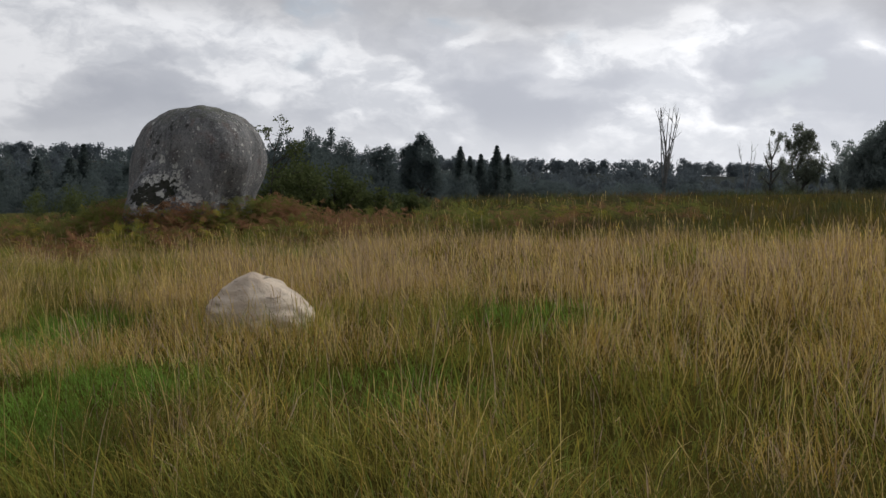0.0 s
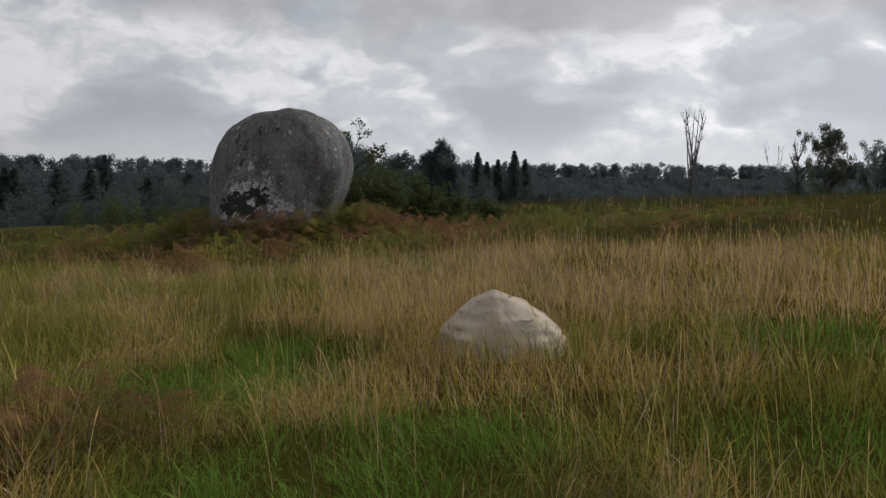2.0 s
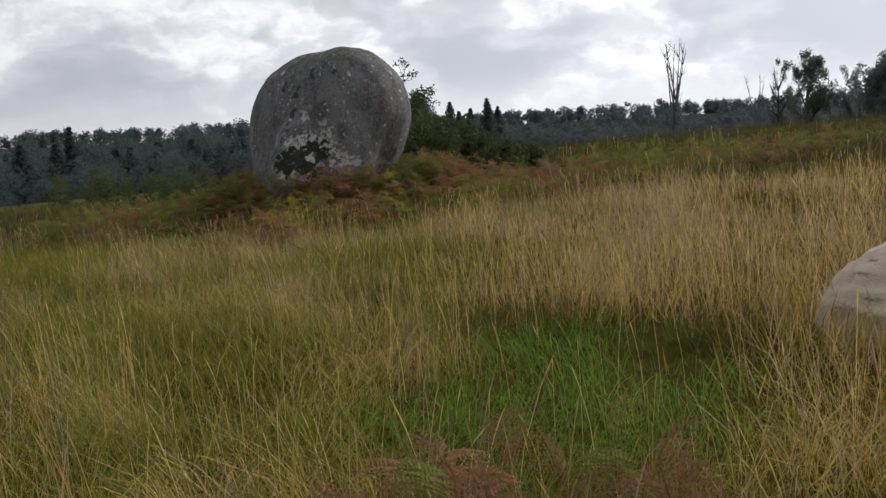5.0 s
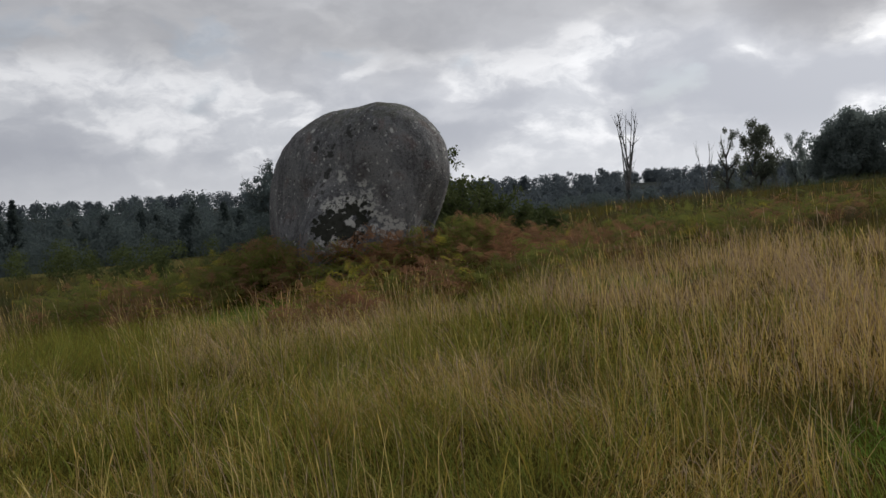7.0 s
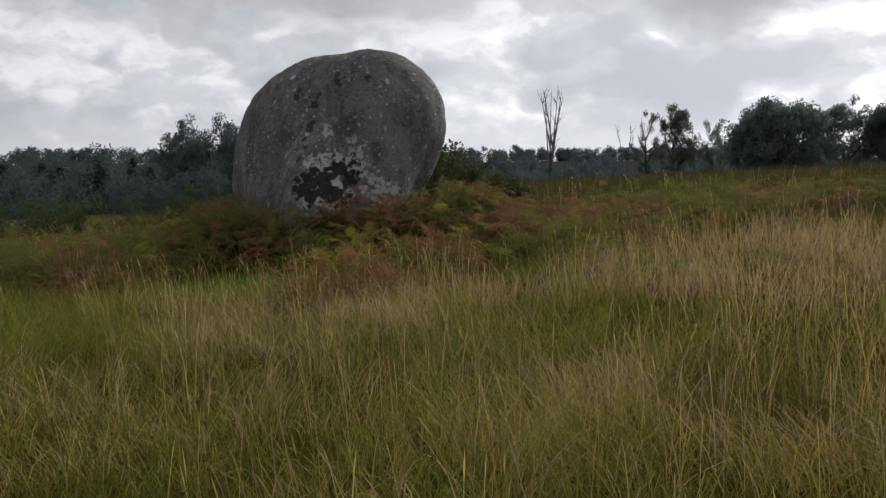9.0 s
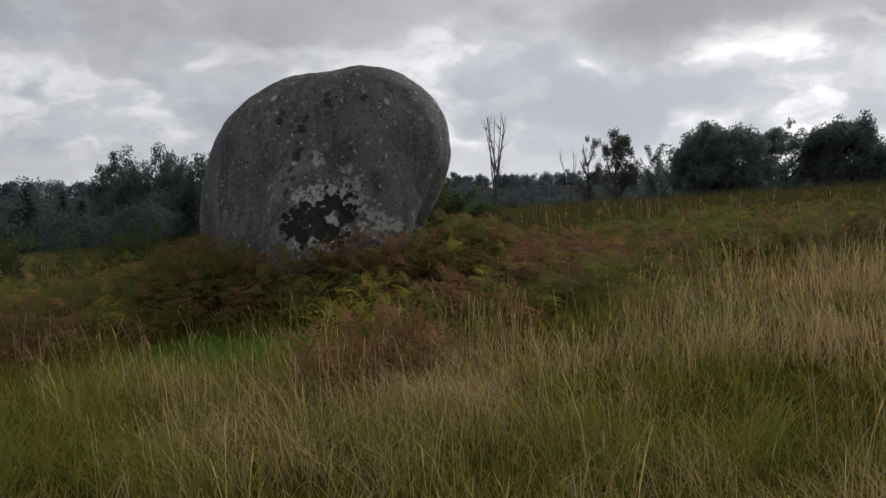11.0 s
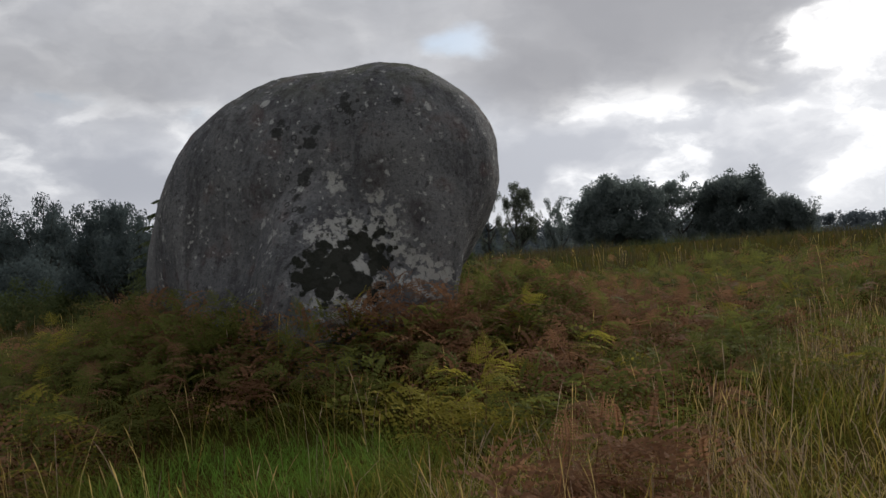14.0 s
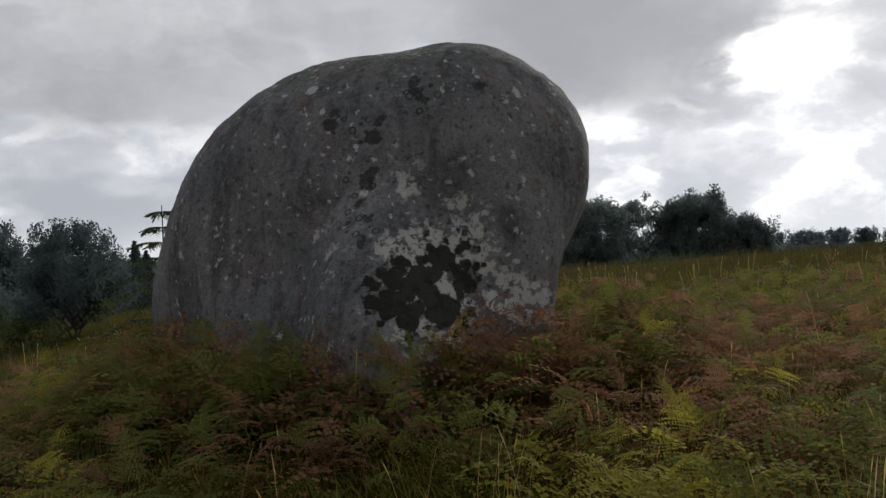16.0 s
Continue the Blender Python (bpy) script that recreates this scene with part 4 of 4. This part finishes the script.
def bracken_mass():
    """The close growth of bracken round the boulder's foot and over the slope beside it."""
    r = np.random.default_rng(23)
    shapes = [frond_shape(320 + k, 0.40 + 0.07 * k, (0.35, 0.6, 0.9)[k], 10, 0.05, 3) for k in range(3)]
    points = [np.concatenate(q.v) for q in shapes]
    faces = []
    for q in shapes:
        loops, starts = np.concatenate(q.l), np.concatenate(q.s)
        ends = np.r_[starts[1:], len(loops)]
        faces.append([tuple(loops[a:b]) for a, b in zip(starts, ends)])
    spots = []
    for _ in range(420):
        a, f = r.uniform(2.5, 6.7), r.uniform(1.0, 1.5)
        spots.append((-6.75 + 2.0 * f * math.cos(a), 24.0 + 1.9 * f * math.sin(a), 1.0))
    x, y = r.uniform(-14.0, 9.0, 9000), r.uniform(16.5, 31.0, 9000)
    thick = brake(x, y)
    good = (r.random(9000) < thick * 0.5) & (((x + 6.7) / 1.9) ** 2 + ((y - 24.1) / 1.7) ** 2 > 1) & (off_walk(x, y) > 0.9)
    spots += [(a, b, 0.75) for a, b in list(zip(x[good], y[good]))[:900]]
    gathered = {"green": [[], [], []], "gold": [[], [], []], "rust": [[], [], []]}
    for a, b, tall in spots:
        kind = bracken_kind(a, b, r.random())
        top, base = (0.30 + 0.38 * r.random()) * tall, land1(a, b)
        turn = r.random() * 6.283
        for k in range(4):
            h = top * (0.45 + 0.55 * k / 3)
            size = (1.05 - 0.10 * k) * (0.8 + 0.4 * r.random())
            m = Matrix.Translation((a, b, base + h)) @ Euler((r.normal() * 0.35, -0.05 - 0.12 * k + r.normal() * 0.3, turn + k * 2.4 + r.normal() * 0.3)).to_matrix().to_4x4() @ Matrix.Diagonal((size, size, size, 1))
            gathered[kind][int(r.integers(0, 3))].append(np.array(m))
    words = {"green": "close green bracken crowding round the boulder", "gold": "yellowing bracken among the green by the boulder", "rust": "withered brown bracken crowding round the boulder"}
    for kind, mat in (("green", BRACKEN_GREEN), ("gold", BRACKEN_GOLD), ("rust", BRACKEN_RUST)):
        mass = Shape()
        for k in range(3):
            if gathered[kind][k]:
                m = np.array(gathered[kind][k])
                mass.grids(np.einsum("nij,kj->nki", m[:, :3, :3], points[k]) + m[:, None, :3, 3], faces[k])
        tagged(new("bracken", mass.mesh("bracken", mat)), words[kind], "fern", kind="stuff")


def plant_bracken():
    made = {k: [bracken(k, 400 + 10 * i + j) for j in range(3)] for i, k in enumerate(("green", "gold", "rust"))}
    r = np.random.default_rng(17)
    spots, tries = [], 0
    while len(spots) < 250 and tries < 9000:
        tries += 1
        x, y = r.uniform(-14.0, 3.5), r.uniform(15.0, 29.0)
        if r.random() > float(brake(np.array([x]), np.array([y]))[0]):
            continue
        if ((x + 6.7) / 1.9) ** 2 + ((y - 24.1) / 1.7) ** 2 < 1 or off_walk(np.array([x]), np.array([y]))[0] < 0.8:
            continue
        if any((x - a) ** 2 + (y - b) ** 2 < 0.12 for a, b in spots):
            continue
        spots.append((x, y))
    for k in range(400):
        # a close fringe along the foot of the boulder
        a = r.uniform(2.6, 6.6)
        x, y = -6.8 + 2.05 * math.cos(a) * r.uniform(0.98, 1.35), 24.1 + 2.0 * math.sin(a) * r.uniform(0.98, 1.35)
        if len(spots) < 320 and not any((x - p) ** 2 + (y - q) ** 2 < 0.05 for p, q in spots):
            spots.append((x, y))
    low = [(-5.05 + r.normal() * 0.45, 6.75 + r.normal() * 0.3) for _ in range(16)]
    used = {id(o): False for v in made.values() for o in v}
    for x, y in spots + low:
        kind = bracken_kind(x, y, r.random())
        kind = ("rust", "green")[int(r.random() < 0.5)] if y < 10 else kind
        src = made[kind][int(r.integers(0, 3))]
        m = Matrix.Translation(at(x, y, 0.22 if y < 10 else 0.0)) @ Euler((r.normal() * 0.1, r.normal() * 0.1, r.random() * 6.283)).to_matrix().to_4x4()
        if used[id(src)]:
            copy_thing(src, m)
        else:
            src.matrix_basis = m
            used[id(src)] = True


plant_bracken()
bracken_mass()


# ---- grass ----
WIND = np.array((-0.55, -0.15))


def blades(name, n_tufts, per, inner, outer, width, tall, label, segments=3, seed=1, spread=0.16, loose=0.35, greener=0.0, collar=0, upright=1.0):
    """Grass over the meadow between two distances from the walk: tufts whose blades arch outward, and loose blades between."""
    r = np.random.default_rng(seed)
    cx, cy = r.uniform(-14 - outer, 6 + outer, n_tufts), r.uniform(-3 - 0.3 * outer, 22 + outer, n_tufts)
    d = off_walk(cx, cy)
    keep = (d >= inner) & (d < outer) & ((np.abs(np.arctan2(cx + 3, cy + 5) - 0.13) < 1.05) | (d < 3.0))
    keep &= ((cx + 6.7) / 1.7) ** 2 + ((cy - 24.1) / 1.6) ** 2 > 1
    keep &= ((cx + 1.85) / 0.66) ** 2 + ((cy - 9.35) / 0.46) ** 2 > 1
    cx, cy = cx[keep], cy[keep]
    if collar:
        # long grass crowding round the half-sunk stone
        a, f = r.uniform(0, 2 * np.pi, collar), r.uniform(0.95, 1.5, collar)
        cx, cy = np.r_[cx, -1.85 + 0.70 * f * np.cos(a)], np.r_[cy, 9.35 + 0.52 * f * np.sin(a)]
    m = len(cx)
    comb = smooth_noise(cx * 0.9, cy * 0.9, 77) * 4 * np.pi
    s, g, lump, b = straw_share(cx, cy), lushness(cx, cy), layers(cx, cy, 0.9, 61), brake(cx, cy)
    big = tall * (0.45 + 0.80 * r.random(m)) * (0.80 + 0.35 * s) * (0.35 + 1.3 * lump) * (1 - 0.30 * g) * (1 - 0.25 * b)
    big *= (1 - 0.8 * mown(cx, cy)) * (1 + 0.9 * step(19, 27, cy + 0.3 * cx) * np.clip(layers(cx, cy, 3.0, 95) - 0.35, 0, 1))
    tone = np.clip(r.random(m), 0, 1)
    k = np.repeat(np.arange(m), per)
    n = len(k)
    free = r.random(n) < loose
    az = r.random(n) * 2 * np.pi
    off = spread * r.random(n) ** 0.6 * np.where(free, 2.2, 1.0)
    x, y = cx[k] + np.cos(az) * off, cy[k] + np.sin(az) * off
    h = big[k] * (0.55 + 0.6 * r.random(n)) * np.where(free, 0.8, 1.0)
    az = np.where(r.random(n) < 0.45, comb[k] + r.normal(size=n) * 0.5, az + r.normal(size=n) * np.where(free, 1.6, 0.6))
    lean = (np.clip(off / spread, 0.1, 1.2) * 0.50 + 0.45 * r.random(n)) * upright
    dx, dy = np.cos(az) * lean + WIND[0] * 0.10, np.sin(az) * lean + WIND[1] * 0.10
    droop = r.random(n) ** 0.9
    w = width * (0.55 + 0.9 * r.random(n))
    face = r.random(n) * 2 * np.pi
    sx, sy = np.cos(face) * w * 0.5, np.sin(face) * w * 0.5
    z0 = land(x, y) - 0.02

    def along(f):
        out = h * (0.30 * f + (0.55 + 0.5 * droop) * f * f)
        return x + dx * out, y + dy * out, z0 + h * (f - (0.10 + 0.70 * droop * np.minimum(lean, 1.0)) * f ** 2.4)

    fs = (0.0, 0.42, 0.78, 1.0) if segments == 3 else (0.0, 0.6, 1.0)
    verts = []
    for f in fs[:-1]:
        px, py, pz = along(f)
        taper = 1 - 0.5 * f
        verts += [np.c_[px - sx * taper, py - sy * taper, pz], np.c_[px + sx * taper, py + sy * taper, pz]]
    verts.append(np.stack(along(1.0), 1))
    faces = [(2 * i, 2 * i + 1, 2 * i + 3, 2 * i + 2) for i in range(segments - 1)] + [(2 * segments - 2, 2 * segments - 1, 2 * segments)]
    shape = Shape()
    pick = np.clip(0.6 * tone[k] + 0.4 * r.random(n) + greener, 0, 1)
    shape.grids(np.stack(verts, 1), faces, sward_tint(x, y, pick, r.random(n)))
    return tagged(new(name, shape.mesh(name, GRASS)), label, "grass", kind="stuff")


def seed_stalks(name, n_try, outer, density, tall, label, seed, thick, start=-9.0):
    """Dry flowering stems: a thin bent stalk with a slim head that swells and tapers."""
    r = np.random.default_rng(seed)
    x, y = r.uniform(-14 - outer, 6 + outer, n_try), r.uniform(-3, 22 + outer, n_try)
    d = off_walk(x, y)
    s = straw_share(x, y)
    clump = layers(x, y, 0.7, 83)
    keep = (y > start) & (d < outer) & (d > 0.5) & (r.random(n_try) < density * (0.15 + 1.2 * s) * step(0.38, 0.62, clump) * (1 - 0.85 * step(16, 23, y + 0.3 * x)))
    keep &= ((x + 6.7) / 1.7) ** 2 + ((y - 24.1) / 1.6) ** 2 > 1
    keep &= ((x + 1.85) / 0.8) ** 2 + ((y - 9.0) / 0.8) ** 2 > 1
    x, y, d = x[keep], y[keep], d[keep]
    n = len(x)
    h = tall * (0.7 + 0.5 * r.random(n))
    tuft = smooth_noise(x * 1.7, y * 1.7, 78) * 4 * np.pi
    dx = (WIND[0] * 0.2 + np.cos(tuft) * 0.25 + 0.22 * r.normal(size=n)) * 0.45
    dy = (WIND[1] * 0.45 + np.sin(tuft) * 0.25 + 0.22 * r.normal(size=n)) * 0.45
    w = thick * (0.7 + 0.6 * r.random(n)) * (1 + 0.10 * np.clip(d - 3, 0, 20))
    face = r.random(n) * 2 * np.pi
    sx, sy = np.cos(face), np.sin(face)
    z0 = land(x, y)

    def along(f):
        return x + dx * h * (0.3 * f + 0.7 * f * f), y + dy * h * (0.3 * f + 0.7 * f * f), z0 + h * (f - 0.12 * f * f)

    verts = []
    for f, k in ((0.0, 1.0), (0.45, 0.9), (0.80, 0.8)):
        px, py, pz = along(f)
        verts += [np.c_[px - sx * w * k, py - sy * w * k, pz], np.c_[px + sx * w * k, py + sy * w * k, pz]]
    px, py, pz = along(0.9)
    fat = w * (1.3 + 1.0 * r.random(n))
    verts += [np.c_[px - sx * fat, py - sy * fat, pz], np.c_[px + sx * fat, py + sy * fat, pz], np.c_[px - sy * fat, py + sx * fat, pz], np.c_[px + sy * fat, py - sx * fat, pz]]
    px, py, pz = along(1.03)
    verts.append(np.c_[px, py, pz])
    faces = [(0, 1, 3, 2), (2, 3, 5, 4), (4, 5, 7, 6), (6, 7, 10), (4, 8, 10), (5, 10, 9)]
    pick = r.random(n)
    tint = np.where((pick < 0.62)[:, None], STRAW * 1.15, np.where((pick < 0.85)[:, None], MAUVE, OCHRE))
    red = (brake(x, y) > 0.3) & (r.random(n) < 0.5)
    tint = np.where(red[:, None], RUST * 1.4, tint)
    shape = Shape()
    shape.grids(np.stack(verts, 1), faces, tint)
    return tagged(new(name, shape.mesh(name, GRASS)), label, "grass", kind="stuff")


blades("meadow_grass", 30000, 24, 0.0, 4.2, 0.0044, 0.50, "arching meadow grass, khaki and olive green, in tufts", 3, 101, 0.15, 0.3)
blades("meadow_grass", 38000, 13, 4.2, 9.5, 0.0062, 0.49, "long meadow grass, khaki and olive green, in tufts", 2, 106, 0.16, 0.35, 0.0, 110, 0.8)
blades("meadow_grass", 32000, 9, 9.5, 19.0, 0.0095, 0.49, "tall dry meadow grass, straw and olive green", 2, 102, 0.17, upright=0.6)
blades("meadow_grass", 30000, 6, 19.0, 52.0, 0.021, 0.50, "far tall meadow grass, olive and straw", 2, 103, 0.25, upright=0.6)
blades("short_grass", 18000, 14, 0.0, 6.0, 0.0085, 0.28, "short dense green grass growing between the tufts", 2, 107, 0.22, 0.6, 0.30)
seed_stalks("seed_grass", 110000, 12.0, 0.50, 0.60, "pale dry flowering grass stems with slim seed heads", 104, 0.0011)
seed_stalks("cocksfoot_grass", 60000, 6.5, 0.6, 0.62, "tall pale flowering grass stems with drooping heads", 108, 0.0016, 9.0)
seed_stalks("seed_grass", 190000, 30.0, 0.50, 0.68, "pale dry flowering grass stems farther over the meadow", 105, 0.0015)
